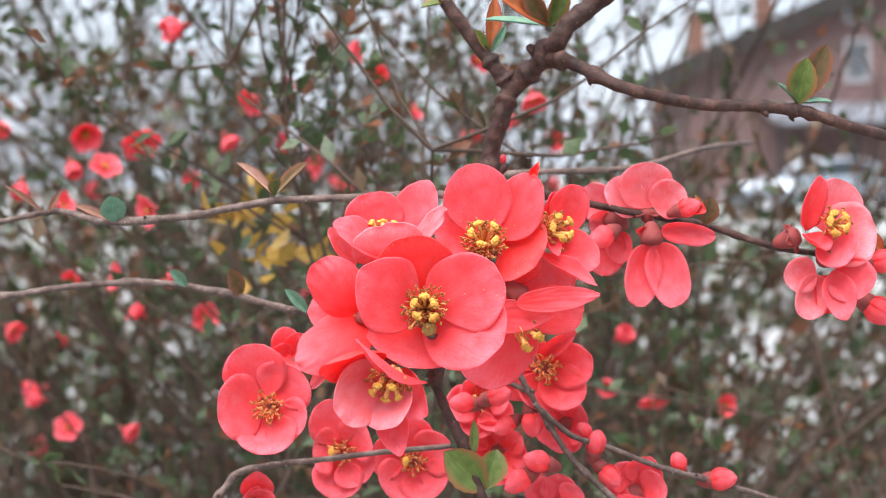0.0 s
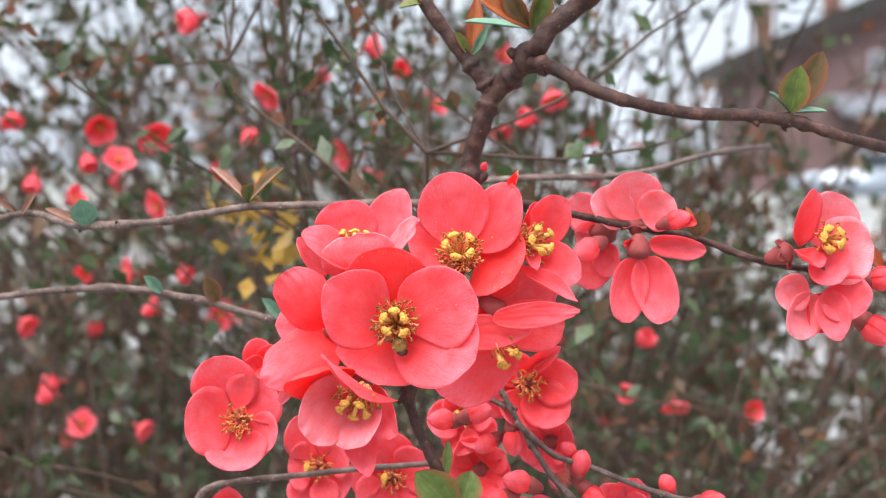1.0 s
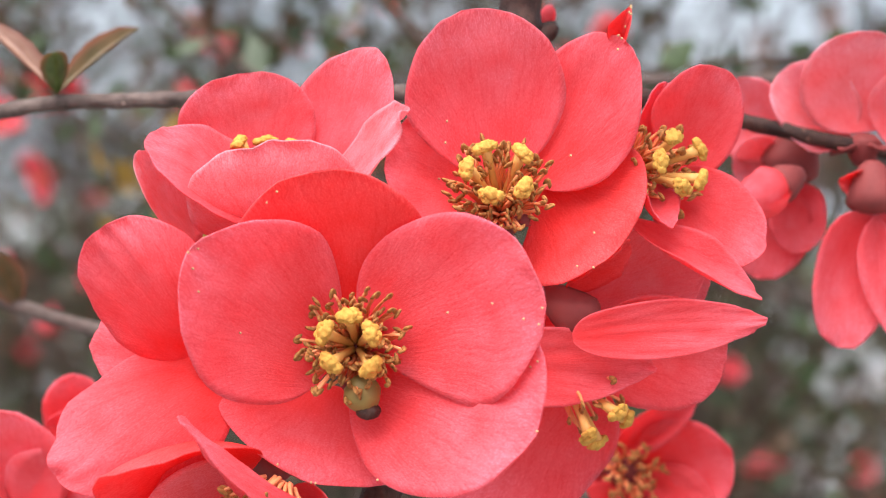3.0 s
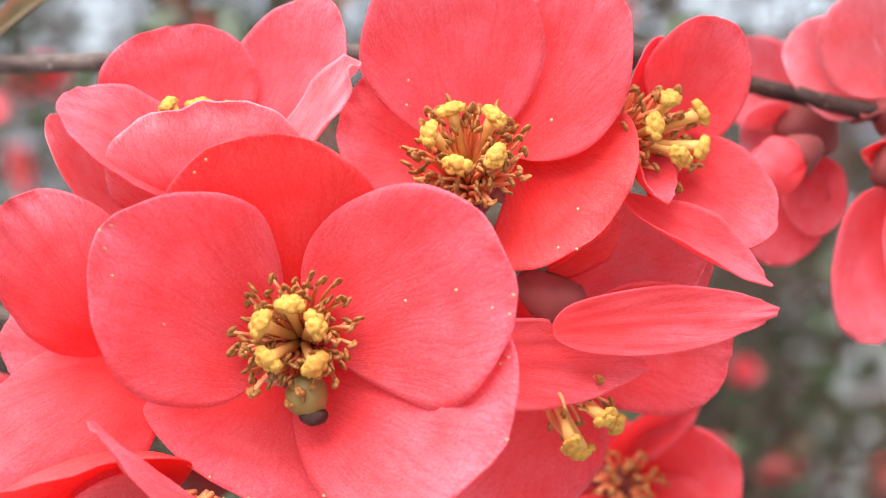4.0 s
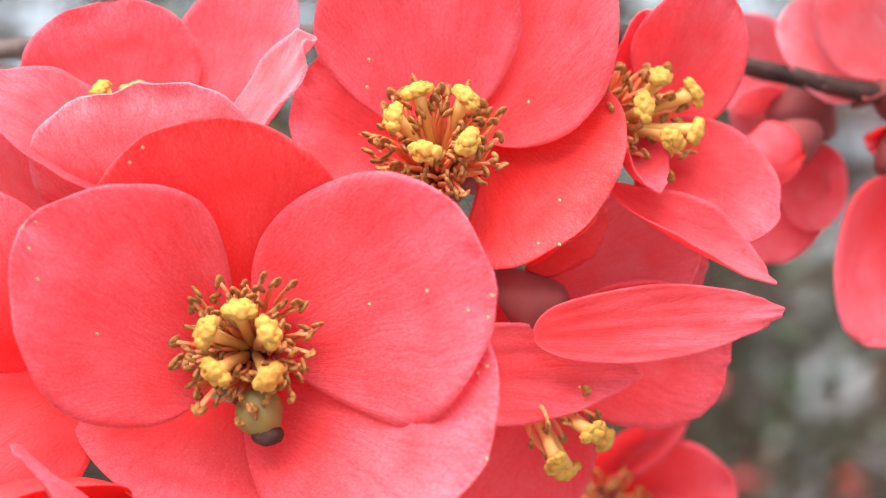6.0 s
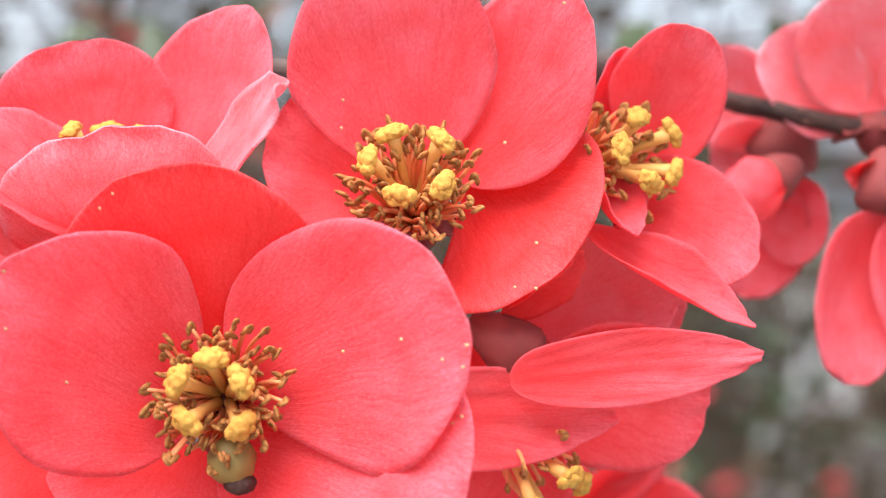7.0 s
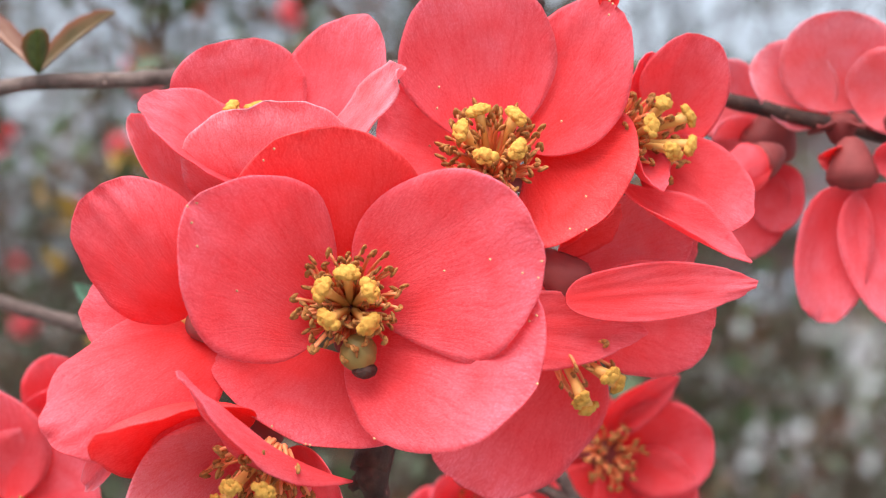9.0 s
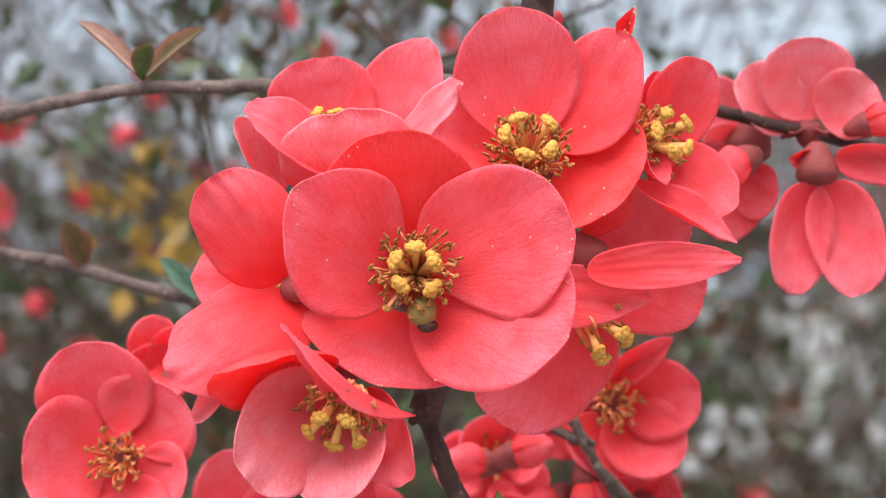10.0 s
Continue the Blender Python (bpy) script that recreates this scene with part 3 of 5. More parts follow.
flower(
    "coral quince blossom seen from its dark red calyx side", (29.4, 18.0, 1.3), (0.72, 0.05, -0.55),
    [petal((52.0, 14.5, 2.0), 7.6, form=(1.62, 2.1, 2.5), cup=0.8, curl=0.02, wave=0.0006, face=0.97, bend=0.03, root=[27.2, 12.5, -0.2]),
     petal((38.3, 15.5, -4.2), 10.3, form=(1.30, 2.60, 3.00), cup=1, bend=-0.02, curl=0.02, wave=0.0004, face=0.9, root=[15.4, 18.0, -4.1]),
     petal((47.8, 22.0, -3.1), 15.9, form=DISC, face=0.7, root=[30.5, 22.0, -2.3]),
     petal((13.0, 24.0, -23.9), 21.9, form=DISC, face=0.7, mat=PETAL_PALE, root=[30.5, 24.0, -5.8]),
     # fair colour here and two petals below lifts petals lying in shadow
     petal((44.5, 22.0, 10.2), 13.5, form=DISC, mat=PETAL_FAIR_LIT, face=0.8, root=[28.7, 22.0, 4.0]),
     # shadowed fold, its shade put into the deeper petal colour
     petal((35.0, 17.0, 11.9), 5.1, face=0.4, point=0.2, mat=PETAL_DEEP_SHADED, root=[26.6, 18.0, 5.8]),
     petal((46.1, 27.0, 6.0), 10.2, form=DISC, mat=PETAL_FAIR_LIT, face=0.8, root=[36.3, 26.0, 7.6]),
     petal((19.6, 23.0, 0.9), 12.6, form=DISC, face=0.8, root=[32.2, 24.0, -2.4])],
    stamens=12, styles=4, reach=0.85, cup_len=0.0074, cup_wide=0.0031, sepals=0, seed=7, heart=((27.0, 20.5, -6.4), (0.5, -0.3, -0.55)))
flower(
    "softly cupped coral quince blossom in the lower cluster", (38.2, 66.0, -24.4), (0.05, -1, 0),
    [petal((47.6, 58.0, -12.2), 6.1, face=0.4, point=0.4, root=[35.6, 66.0, -21.9]),
     petal((53.0, 58.0, -22.3), 15.3, form=DISC, face=0.3, root=[39.3, 66.0, -24.1]),
     petal((48.5, 58.0, -35.3), 15.3, form=DISC, face=0.3, root=[38.7, 66.0, -25.5]),
     petal((37.0, 60.0, -37.3), 17.4, form=DISC, face=0.4, root=[37.8, 67.0, -26.1]),
     petal((21.9, 63.0, -28.9), 15.4, form=DISC, face=0.4, mat=PETAL_PALE, root=[35.8, 67.0, -25.0]),
     petal((30.6, 68.0, -16.8), 12.4, form=DISC, face=0.4, root=[36.9, 68.0, -23.0])],
    stamens=40, styles=0, reach=0.6, fine=False, mat=PETAL, seed=8)
flower(
    "hanging coral quince blossom under a thin branch", (71.0, 45.0, 15.9), (0.02, -0.1, -1),
    [petal((66.2, 43.0, -3.9), 11.6, form=DISC, face=0.85, mat=PETAL_ROSE, root=[69.5, 44.0, 15.5]),
     petal((78.5, 42.0, -3.9), 13.3, form=DISC, face=0.85, mat=PETAL_ROSE, root=[73.0, 44.0, 15.8]),
     petal((90.5, 42.0, 17.5), 7.3, form=DISC, face=0.75, mat=PETAL_ROSE, root=[74.0, 45.0, 19.8]),
     petal((66.5, 46.0, 19.2), 4.6, face=0.7, mat=PETAL_DEEP_SHADED, root=[70.3, 46.0, 20.3])],
    stamens=0, styles=0, sepals=0, fine=False, cup_wide=0.0036, cup_len=0.0068, seed=9)
flower(
    "pale coral quince blossom standing above a thin branch", (70.5, 50.0, 25.7), (0.02, 0.1, 1),
    [petal((69.2, 47.0, 41.0), 18.3, form=DISC, face=0.85, mat=PETAL_FAIR_LIT, root=[70.2, 50.0, 26.7]),
     petal((58.2, 49.0, 35.2), 12.6, form=DISC, face=0.85, mat=PETAL_FAIR_LIT, root=[68.3, 50.0, 26.0]),
     petal((81.4, 46.0, 32.9), 12.6, form=DISC, face=0.85, mat=PETAL_FAIR_LIT, root=[72.6, 49.0, 26.3]),
     petal((87.9, 44.0, 26.1), 6.0, face=0.6, mat=PETAL_DEEP_SHADED, root=[78.7, 48.0, 25.8])],
    stamens=0, styles=0, cup_len=0.004, cup_wide=0.0026, fine=False, seed=10)
flower(
    "half-hidden coral quince blossom behind a thin branch", (60.5, 56.0, 21.0), (-0.2, 0.1, -0.6),
    [petal((51.5, 56.0, 33.9), 11.7, form=DISC, face=0.8, mat=PETAL_FAIR_LIT, root=[59.1, 56.0, 23.8]),
     petal((52.8, 56.0, 20.0), 11.1, form=DISC, face=0.8, mat=PETAL_FAIR_LIT, root=[60.2, 56.0, 22.8]),
     petal((55.2, 55.0, 5.7), 11.9, form=DISC, face=0.8, mat=PETAL_ROSE, root=[60.2, 56.0, 18.9]),
     petal((62.0, 54.0, 9.3), 8.6, form=DISC, face=0.8, mat=PETAL_ROSE, root=[61.6, 56.0, 19.6])],
    stamens=0, styles=0, sepals=0, fine=False, cup_wide=0.0042, cup_len=0.007, seed=19)
flower(
    "half-open coral quince blossom at the end of a branch", (112.9, 26.0, 17.7), (0.8, -0.5, 0.3),
    [petal((119.2, 20.0, 35.9), 9.7, face=0.45, root=[115.5, 24.0, 19.4]),
     petal((129.4, 30.0, 33.7), 17.5, form=DISC, mat=PETAL_FAIR_LIT, face=0.7, root=[121.3, 29.0, 19.0]),
     petal((137.1, 26.0, 18.8), 20.1, form=DISC, mat=PETAL_FAIR_LIT, face=0.7, root=[121.6, 28.0, 17.1]),
     petal((129.4, 22.0, 11.9), 16.0, form=DISC, mat=PETAL_ROSE, face=0.6, root=[119.4, 25.0, 16.6]),
     petal((120.8, 18.0, 13.9), 11.6, face=0.3, root=[115.0, 23.0, 18.4])],
    stamens=30, reach=0.6, fine=False, seed=11, cup_len=0.008, heart=((123.3, 26.0, 21.1), (0.2, -0.9, 0.1)))
flower(
    "drooping coral quince blossom under the branch end", (122.0, 26.0, 9.1), (0.1, -0.3, -1),
    [petal((108.8, 25.0, 5.1), 11.1, form=DISC, mat=PETAL_FAIR_LIT, face=0.85, root=[118.6, 26.0, 7.2]),
     petal((114.1, 24.0, -7.0), 11.7, form=DISC, mat=PETAL_FAIR_LIT, face=0.85, root=[120.3, 26.0, 5.4]),
     petal((126.4, 22.0, -7.9), 10.4, face=0.8, mat=PETAL_ROSE, point=0.3, root=[123.8, 25.0, 7.1]),
     petal((132.4, 24.0, -1.0), 15.1, form=DISC, mat=PETAL_ROSE, face=0.8, root=[126.2, 26.0, 9.0]),
     petal((122.0, 27.0, -6.1), 8.4, face=0.8, mat=PETAL_DEEP_SHADED, root=[121.9, 28.0, 5.6])],
    stamens=0, styles=0, sepals=0, fine=False, seed=12)
flower(
    "open coral quince blossom low on the bush", (-49.5, 50.0, -33.1), (-0.15, -0.98, 0.05),
    [petal((-56.3, 44.0, -13.5), 20.1, form=DISC, face=0.3, root=[-51.1, 50.0, -30.1]),
     petal((-65.2, 42.0, -32.8), 21.5, form=DISC, face=0.3, root=[-52.1, 50.0, -33.0]),
     petal((-51.0, 42.0, -47.3), 19.0, form=DISC, face=0.3, root=[-49.9, 50.0, -35.4]),
     petal((-39.7, 45.0, -41.0), 16.7, form=DISC, face=0.3, root=[-47.7, 50.0, -34.9]),
     petal((-41.0, 46.0, -20.8), 19.4, form=DISC, face=0.3, root=[-47.7, 50.0, -31.4])],
    stamens=44, styles=0, reach=0.62, fine=False, mat=PETAL_ROSE, seed=13)
flower(
    "small coral quince blossom beside a larger one", (-43.0, 56.0, -19.1), (-0.2, -0.6, 0.6),
    [petal((-44.7, 54.0, -8.6), 9.8, face=0.8, form=DISC, root=[-43.7, 56.0, -19.0]),
     petal((-38.7, 53.0, -10.7), 8.8, face=0.8, form=DISC, root=[-42.3, 56.0, -19.1]),
     petal((-38.3, 50.0, -21.0), 10.5, face=0.8, form=DISC, root=[-42.6, 56.0, -16.8]),
     petal((-48.4, 54.0, -15.6), 8.1, face=0.8, root=[-43.4, 56.0, -19.0])],
    stamens=0, styles=0, sepals=0, fine=False, seed=18)
flower(
    "coral quince blossom deep in the shaded cluster", (-28.4, 80.0, -51.8), (-0.1, -1, 0.1),
    [petal((-33.4, 76.0, -34.5), 16),
     petal((-19.6, 74.0, -44.8), 16),
     petal((-31.0, 76.0, -66.9), 17),
     petal((-20.4, 76.0, -61.2), 16),
     petal((-37.9, 78.0, -51.3), 16)],
    stamens=26, styles=1, reach=0.5, fine=False, mat=PETAL_ROSE, seed=14)
flower(
    "shaded coral quince blossom behind the stem", (-5.2, 84.0, -55.7), (0.1, -1, 0),
    [petal((-7.6, 78.0, -40.5), 17),
     petal((7.5, 78.0, -50.5), 17),
     petal((2.4, 78.0, -66.8), 17),
     petal((-13.2, 78.0, -66.4), 17),
     petal((-18.7, 80.0, -52.1), 16)],
    stamens=26, styles=1, reach=0.5, fine=False, mat=PETAL_ROSE, seed=15)
flower(
    "coral quince blossom tucked behind the buds", (17.7, 88.0, -37.8), (0.1, -0.9, 0.3),
    [petal((14.0, 82.0, -28.7), 13),
     petal((27.0, 82.0, -32.8), 13),
     petal((26.7, 82.0, -44.9), 13),
     petal((15.4, 82.0, -48.4), 13),
     petal((6.3, 82.0, -37.9), 13)],
    stamens=14, reach=0.6, styles=1, fine=False, mat=PETAL_ROSE, seed=16)
flower(
    "pale coral quince blossom low on a grey twig", (66.9, 68.0, -64.9), (0.1, -0.7, 0.6),
    [petal((60.1, 66.0, -56.5), 12, face=0.8),
     petal((71.3, 64.0, -54.1), 13, face=0.8),
     petal((76.0, 62.0, -62.3), 13, face=0.8),
     petal((65.3, 62.0, -72.4), 13),
     petal((57.6, 66.0, -67.4), 12)],
    stamens=0, styles=0, sepals=0, fine=False, mat=PETAL_ROSE, seed=17)
flower(
    "half-open pale coral quince blossom under the buds", (40.9, 62.0, -68.3), (-0.2, -0.6, 0.7),
    [petal((31.9, 60.0, -59.6), 11, face=0.8),
     petal((41.1, 62.0, -58.2), 12, face=0.8),
     petal((49.0, 60.0, -63.6), 11, face=0.8),
     petal((40.4, 56.0, -73.6), 12)],
    stamens=0, styles=0, sepals=0, fine=False, mat=PETAL_ROSE, seed=20)
flower(
    "coral quince blossom at the foot of the view, half-open", (-55.4, 66.0, -65.8), (0.1, -0.6, 0.7),
    [petal((-55.1, 64.0, -56.1), 11, face=0.8),
     petal((-51.6, 64.0, -61.9), 10, face=0.8),
     petal((-59.8, 64.0, -63.6), 11, face=0.8)],
    stamens=0, styles=0, sepals=0, fine=False, seed=21)
flower(
    "half-hidden pale coral quince blossom among the buds", (45.0, 76.0, -43.6), (0.2, -0.8, 0.4),
    [petal((37.7, 74.0, -34.0), 13, face=0.8),
     petal((48.6, 72.0, -36.8), 12, face=0.8),
     petal((52.1, 72.0, -45.2), 13, face=0.8),
     petal((41.8, 72.0, -52.4), 14, face=0.8),
     petal((34.7, 74.0, -45.9), 12, face=0.8)],
    stamens=0, styles=0, sepals=0, fine=False, mat=PETAL_ROSE, seed=22)
flower(
    "crowded coral quince blossom behind the leaf pair", (23.0, 86.0, -53.7), (0.1, -0.9, 0.2),
    [petal((17.4, 82.0, -43.7), 13, face=0.8),
     petal((29.5, 82.0, -46.8), 13, face=0.8),
     petal((31.1, 82.0, -59.0), 14, face=0.8),
     petal((20.7, 82.0, -64.4), 14, face=0.8),
     petal((12.5, 82.0, -54.9), 13, face=0.8)],
    stamens=0, styles=0, sepals=0, fine=False, seed=23)

bm = bmesh.new()
blob(bm, Matrix.Diagonal((0.0023, 0.0018, 0.0024, 1)), 14, 12, 0.15, 2.0)
heart = part("receptacle", bm, CALYX_OLIVE, front, "olive-green receptacle")
heart.matrix_local = Matrix.Translation(W(1.1, 4.5, -6.5) - front.location)
# solid dark blob added as the shade in the gap between the petals
bm = bmesh.new()
blob(bm, Matrix.Diagonal((0.0015, 0.0012, 0.0011, 1)), 12, 10, 0.2, 5.0)
part("calyx_mouth", bm, BARK, front, "dark blob standing in for shade in the gap below the receptacle").matrix_local = Matrix.Translation(W(1.8, 4.4, -8.6) - front.location)

# camera focus rests on the foremost blossom
cam.data.dof.use_dof = True
cam.data.dof.focus_object = front
cam.data.dof.aperture_fstop = 22


def any_way(rng, up=0.0):
    return Vector((rng.gauss(0, 1), rng.gauss(0, 1), rng.gauss(up, 1))).normalized()


def branch(label, lines, mat, sides=12):
    """lines: (points in mm, first radius, last radius) per limb; small buds sit on raised nodes."""
    thing = empty("branch", W(*lines[0][0][0]), label, "branch", "quince branches")
    rng = random.Random(len(label))
    for k, (pts, r0, r1) in enumerate(lines):
        line = smooth_line([W(*p) - thing.location for p in pts], 14)
        n = len(line)
        knots = [rng.uniform(0, n) for _ in range(max(2, n // 22))]
        rad = []
        for i in range(n):
            swell = sum(0.4 * math.exp(-((i - q) / 1.6) ** 2) for q in knots)
            rad.append(0.9 * (r0 + (r1 - r0) * i / (n - 1)) / 1000 * (1 + swell + 0.07 * noise.noise(Vector((i * 0.21, k * 7.1, r0)))))
        bm = bmesh.new()
        tube(bm, line, rad, sides, 0.22, k * 3.0)
        limb = part("limb", bm, mat, thing)
        for q in knots:
            i = min(n - 2, int(q))
            d = (line[i + 1] - line[i]).normalized()
            side = (any_way(rng) - d * 0.2)
            side = (side - d * side.dot(d)).normalized()
            bm = bmesh.new()
            m = Matrix.Translation(line[i] + side * rad[i] * 0.85) @ frame_of(side + d * 0.7).to_4x4()
            blob(bm, m @ Matrix.Diagonal((rad[i] * 0.42, rad[i] * 0.34, rad[i] * 0.75, 1)), 8, 7, 0.3, q)
            part("leaf_bud", bm, BARK, limb, "small dark leaf bud")
    return thing


main_branch = branch("forked red-brown quince branch with rough bark", [
    ([(2.4, 20.0, -22.5), (9.3, 30.0, 7.2), (19.1, 35.0, 31.6), (21.5, 36.0, 46.4), (25.0, 33.0, 57.0), (27.8, 34.0, 63.8), (35.4, 29.0, 71.1), (40.6, 16.0, 77.0), (44.8, 14.0, 82.6), (54.0, 13.0, 89.8), (63.8, 1.0, 97.5), (79.9, -2.0, 111.4)], 3.0, 3.3),
    ([(27.4, 34.0, 63.9), (23.6, 34.0, 69.9), (17.7, 34.0, 77.8), (10.1, 34.0, 88.2), (5.2, 35.0, 97.0), (-3.1, 38.0, 112.9)], 2.6, 2.1),
    ([(37.5, 29.0, 74.0), (41.3, 15.0, 72.4), (46.2, 14.0, 70.1), (57.9, 6.0, 63.3), (70.4, 8.0, 59.8), (84.1, 11.0, 57.5), (99.4, 13.0, 56.8), (112.9, 14.0, 54.9), (126.3, 14.0, 50.6), (147.9, 35.0, 45.9), (176.1, 37.0, 36.6)], 2.2, 1.7),
    ([(1.8, 20.0, -19.9), (5.0, 19.0, -30.9), (9.8, 18.0, -41.0), (13.0, 18.0, -49.6), (15.3, 18.0, -58.5), (18.5, 20.0, -72.2), (24.5, 48.0, -134.0), (34, 110, -380), (52, 240, -800), (60, 300, -1104)], 1.5, 3.4)], BARK)
left_branch = branch("thin grey-brown quince branch reaching sideways", [
    ([(-190.0, 121.0, 21.1), (-157.1, 114.0, 24.5), (-144.8, 111.0, 25.7), (-124.7, 107.0, 29.0), (-110.6, 91.0, 26.3), (-99.4, 78.0, 25.4), (-76.1, 68.0, 26.9), (-60.8, 60.0, 29.4), (-47.8, 56.0, 31.4), (-33.5, 55.0, 31.8), (-19.1, 49.0, 32.0), (-1.4, 49.0, 32.5), (19.1, 34.0, 31.6)], 1.1, 1.4)], BARK_GREY)
right_branch = branch("thin brown quince branch bearing blossom clusters", [
    ([(19.2, 37.0, 31.6), (37.3, 45.0, 31.6), (52.3, 47.0, 28.4), (69.2, 49.0, 24.7), (89.0, 52.0, 20.7), (100.1, 32.0, 16.6), (110.1, 35.0, 13.7), (125.6, 39.0, 11.5), (150.6, 49.0, 9.2), (185.7, 60.0, 5.9)], 1.3, 1)], BARK)
low_branch = branch("thin blurred quince twig behind the blossoms", [
    ([(-191.7, 125.0, -0.7), (-158.0, 115.0, 0.2), (-145.8, 112.0, 0.0), (-119.8, 108.0, 3.2), (-92.0, 102.0, 4.2), (-66.7, 96.0, 0.3), (-51.3, 92.0, -3.7), (-36.2, 90.0, -7.6), (-13.7, 90.0, -13.8), (12.4, 88.0, -19.9)], 1.2, 1.4)], BARK_GREY)
lower_stem = branch("grey quince stem under the lower blossoms", [
    ([(23.9, 66.0, -14.6), (29.0, 62.0, -24.3), (33.3, 60.0, -32.4), (38.5, 59.0, -41.5), (45.4, 58.0, -52.4), (52.5, 58.0, -59.8), (63.1, 58.0, -69.9), (84.8, 60.0, -89.9), (95.1, 90.0, -153.4)], 0.9, 1.3),
    ([(12.1, 70.0, -19.3), (19.2, 66.0, -24.6), (28.1, 63.0, -29.4), (34.2, 60.0, -31.5)], 0.9, 1)], BARK_GREY)
lower_twig = branch("slender grey quince twig with buds", [
    ([(34.0, 56.0, -34.7), (45.6, 59.0, -45.3), (56.5, 61.0, -49.3), (74.9, 64.0, -57.1), (97.2, 68.0, -64.0), (118.0, 72.0, -71.6), (149.2, 80.0, -85.7)], 1, 0.9)], BARK_GREY)
low_left_twig = branch("grey quince twig low on the bush", [
    ([(-83.0, 58.0, -82.1), (-70.3, 60.0, -66.4), (-61.2, 62.0, -56.0), (-52.3, 64.0, -53.8), (-36.2, 68.0, -52.8), (-14.2, 74.0, -51.4), (7.8, 72.0, -49.7)], 1.3, 1)], BARK_GREY)
far_twig = branch("blurred grey quince twig behind the blossoms", [
    ([(22.7, 140.0, 37.9), (38.9, 140.0, 39.0), (53.0, 140.0, 39.1), (69.7, 145.0, 39.4), (84.7, 152.0, 41.6), (108.5, 190.0, 47.0), (152.9, 360.0, 51.3)], 1.3, 1.1)], BARK_GREY)

# ---------------------------------------------------------------- leaves on the near branches


def leaf_bm(length, width, fold, curve, seed, nu=12, nv=8, teeth=0.03):
    bm = bmesh.new()
    uvl = bm.loops.layers.uv.new("uv")
    g, where = ([], []), {}
    for i in range(nu + 1):
        u = i / nu
        h = max(0.05 * (1 - u), math.sin(math.pi * min(1, u) ** 1.12) ** 0.66) * (1 + teeth * (-1) ** i)
        for j in range(nv + 1):
            v = 2 * j / nv - 1
            z = fold * width * abs(v) * h - curve * length * u * u + 0.04 * width * noise.noise(Vector((u * 4 + seed, v * 3, seed)))
            for layer, off in ((0, 0.00015), (1, -0.00015)):
                q = bm.verts.new((length * u, width / 2 * h * v, z + off))
                where[q] = (u, 0.5 + 0.5 * v)
                g[layer].append(q)
    w = nv + 1
    for layer in (0, 1):
        for i in range(nu):
            for j in range(nv):
                f = [g[layer][i * w + j], g[layer][(i + 1) * w + j], g[layer][(i + 1) * w + j + 1], g[layer][i * w + j + 1]]
                bm.faces.new(f if layer == 0 else f[::-1])
    for f in bm.faces:
        for lp in f.loops:
            lp[uvl].uv = where[lp.vert]
    return bm


def leaf(parent, base, tip, width, inner, mat, fold=0.25, curve=0.05, label="", seed=0.0):
    b, t = W(*base), W(*tip)
    ob = part("leaf", leaf_bm((t - b).length, width / 1000, fold, curve, seed), mat, parent, label)
    ob.matrix_local = Matrix.Translation(-parent.location) @ petal_pose(b, t, Vector(inner))
    return ob


leaf(main_branch, (38.5, 21.0, 82.4), (24.0, 12.0, 90.8), 6, (0.2, -1, 0.5), LEAF_RED, 0.3, 0.05, "russet young leaf")
leaf(main_branch, (38.2, 21.0, 82.1), (19.4, 22.0, 85.4), 5, (0, -0.4, 1), LEAF_TEAL, 0.2, 0.05, "blue-green leaf")
leaf(main_branch, (38.2, 21.0, 82.4), (30.7, 13.0, 93.6), 6, (-0.3, -1, 0.2), LEAF_BRONZE, 0.3, 0.05)
leaf(main_branch, (38.9, 21.0, 82.4), (43.4, 15.0, 93.5), 6.5, (0.4, -1, 0.2), LEAF_GREEN, 0.3, 0.05)
leaf(main_branch, (21.7, 34.0, 75.6), (23.3, 32.0, 92.1), 5, (0.1, -1, 0), LEAF_RED, 0.3, 0.05)
leaf(main_branch, (21.3, 34.0, 75.3), (17.1, 30.0, 82.3), 3, (0.3, -1, 0.2), LEAF_GREEN, 0.3, 0.05)
leaf(main_branch, (21.7, 34.0, 75.6), (26.3, 31.0, 83.4), 2.5, (0.3, -1, 0.2), LEAF_TEAL, 0.3, 0.05)
leaf(main_branch, (8.5, 34.0, 90.9), (0.7, 31.0, 89.6), 4, (0, -0.6, 1), LEAF_GREEN, 0.3, 0.05)
leaf(main_branch, (111.6, 14.0, 57.3), (113.4, 8.0, 70.1), 9, (-0.2, -1, 0.1), LEAF_GREEN, 0.3, 0.1, "green leaf with bronze rim")
leaf(main_branch, (112.3, 15.0, 57.9), (120.4, 15.0, 74.8), 9, (0.4, -1, 0.1), LEAF_BRONZE, 0.2, -0.05, "bronze young leaf")
leaf(main_branch, (111.6, 14.0, 57.3), (105.3, 10.0, 63.6), 2.6, (0.2, -0.6, 1), LEAF_TEAL, 0.3, 0.05)
leaf(main_branch, (111.6, 14.0, 57.3), (122.2, 15.0, 58.1), 3, (0, -0.5, 1), LEAF_TEAL, 0.3, 0.05)
leaf(left_branch, (-46.9, 56.0, 32.8), (-58.6, 60.0, 44.7), 3.6, (0.6, -1, 0.5), LEAF_PINK, 0.5, 0.1)
leaf(left_branch, (-46.9, 56.0, 32.8), (-36.9, 66.0, 44.6), 3.8, (-0.4, -1, 0.3), LEAF_BRONZE, 0.5, 0.1)
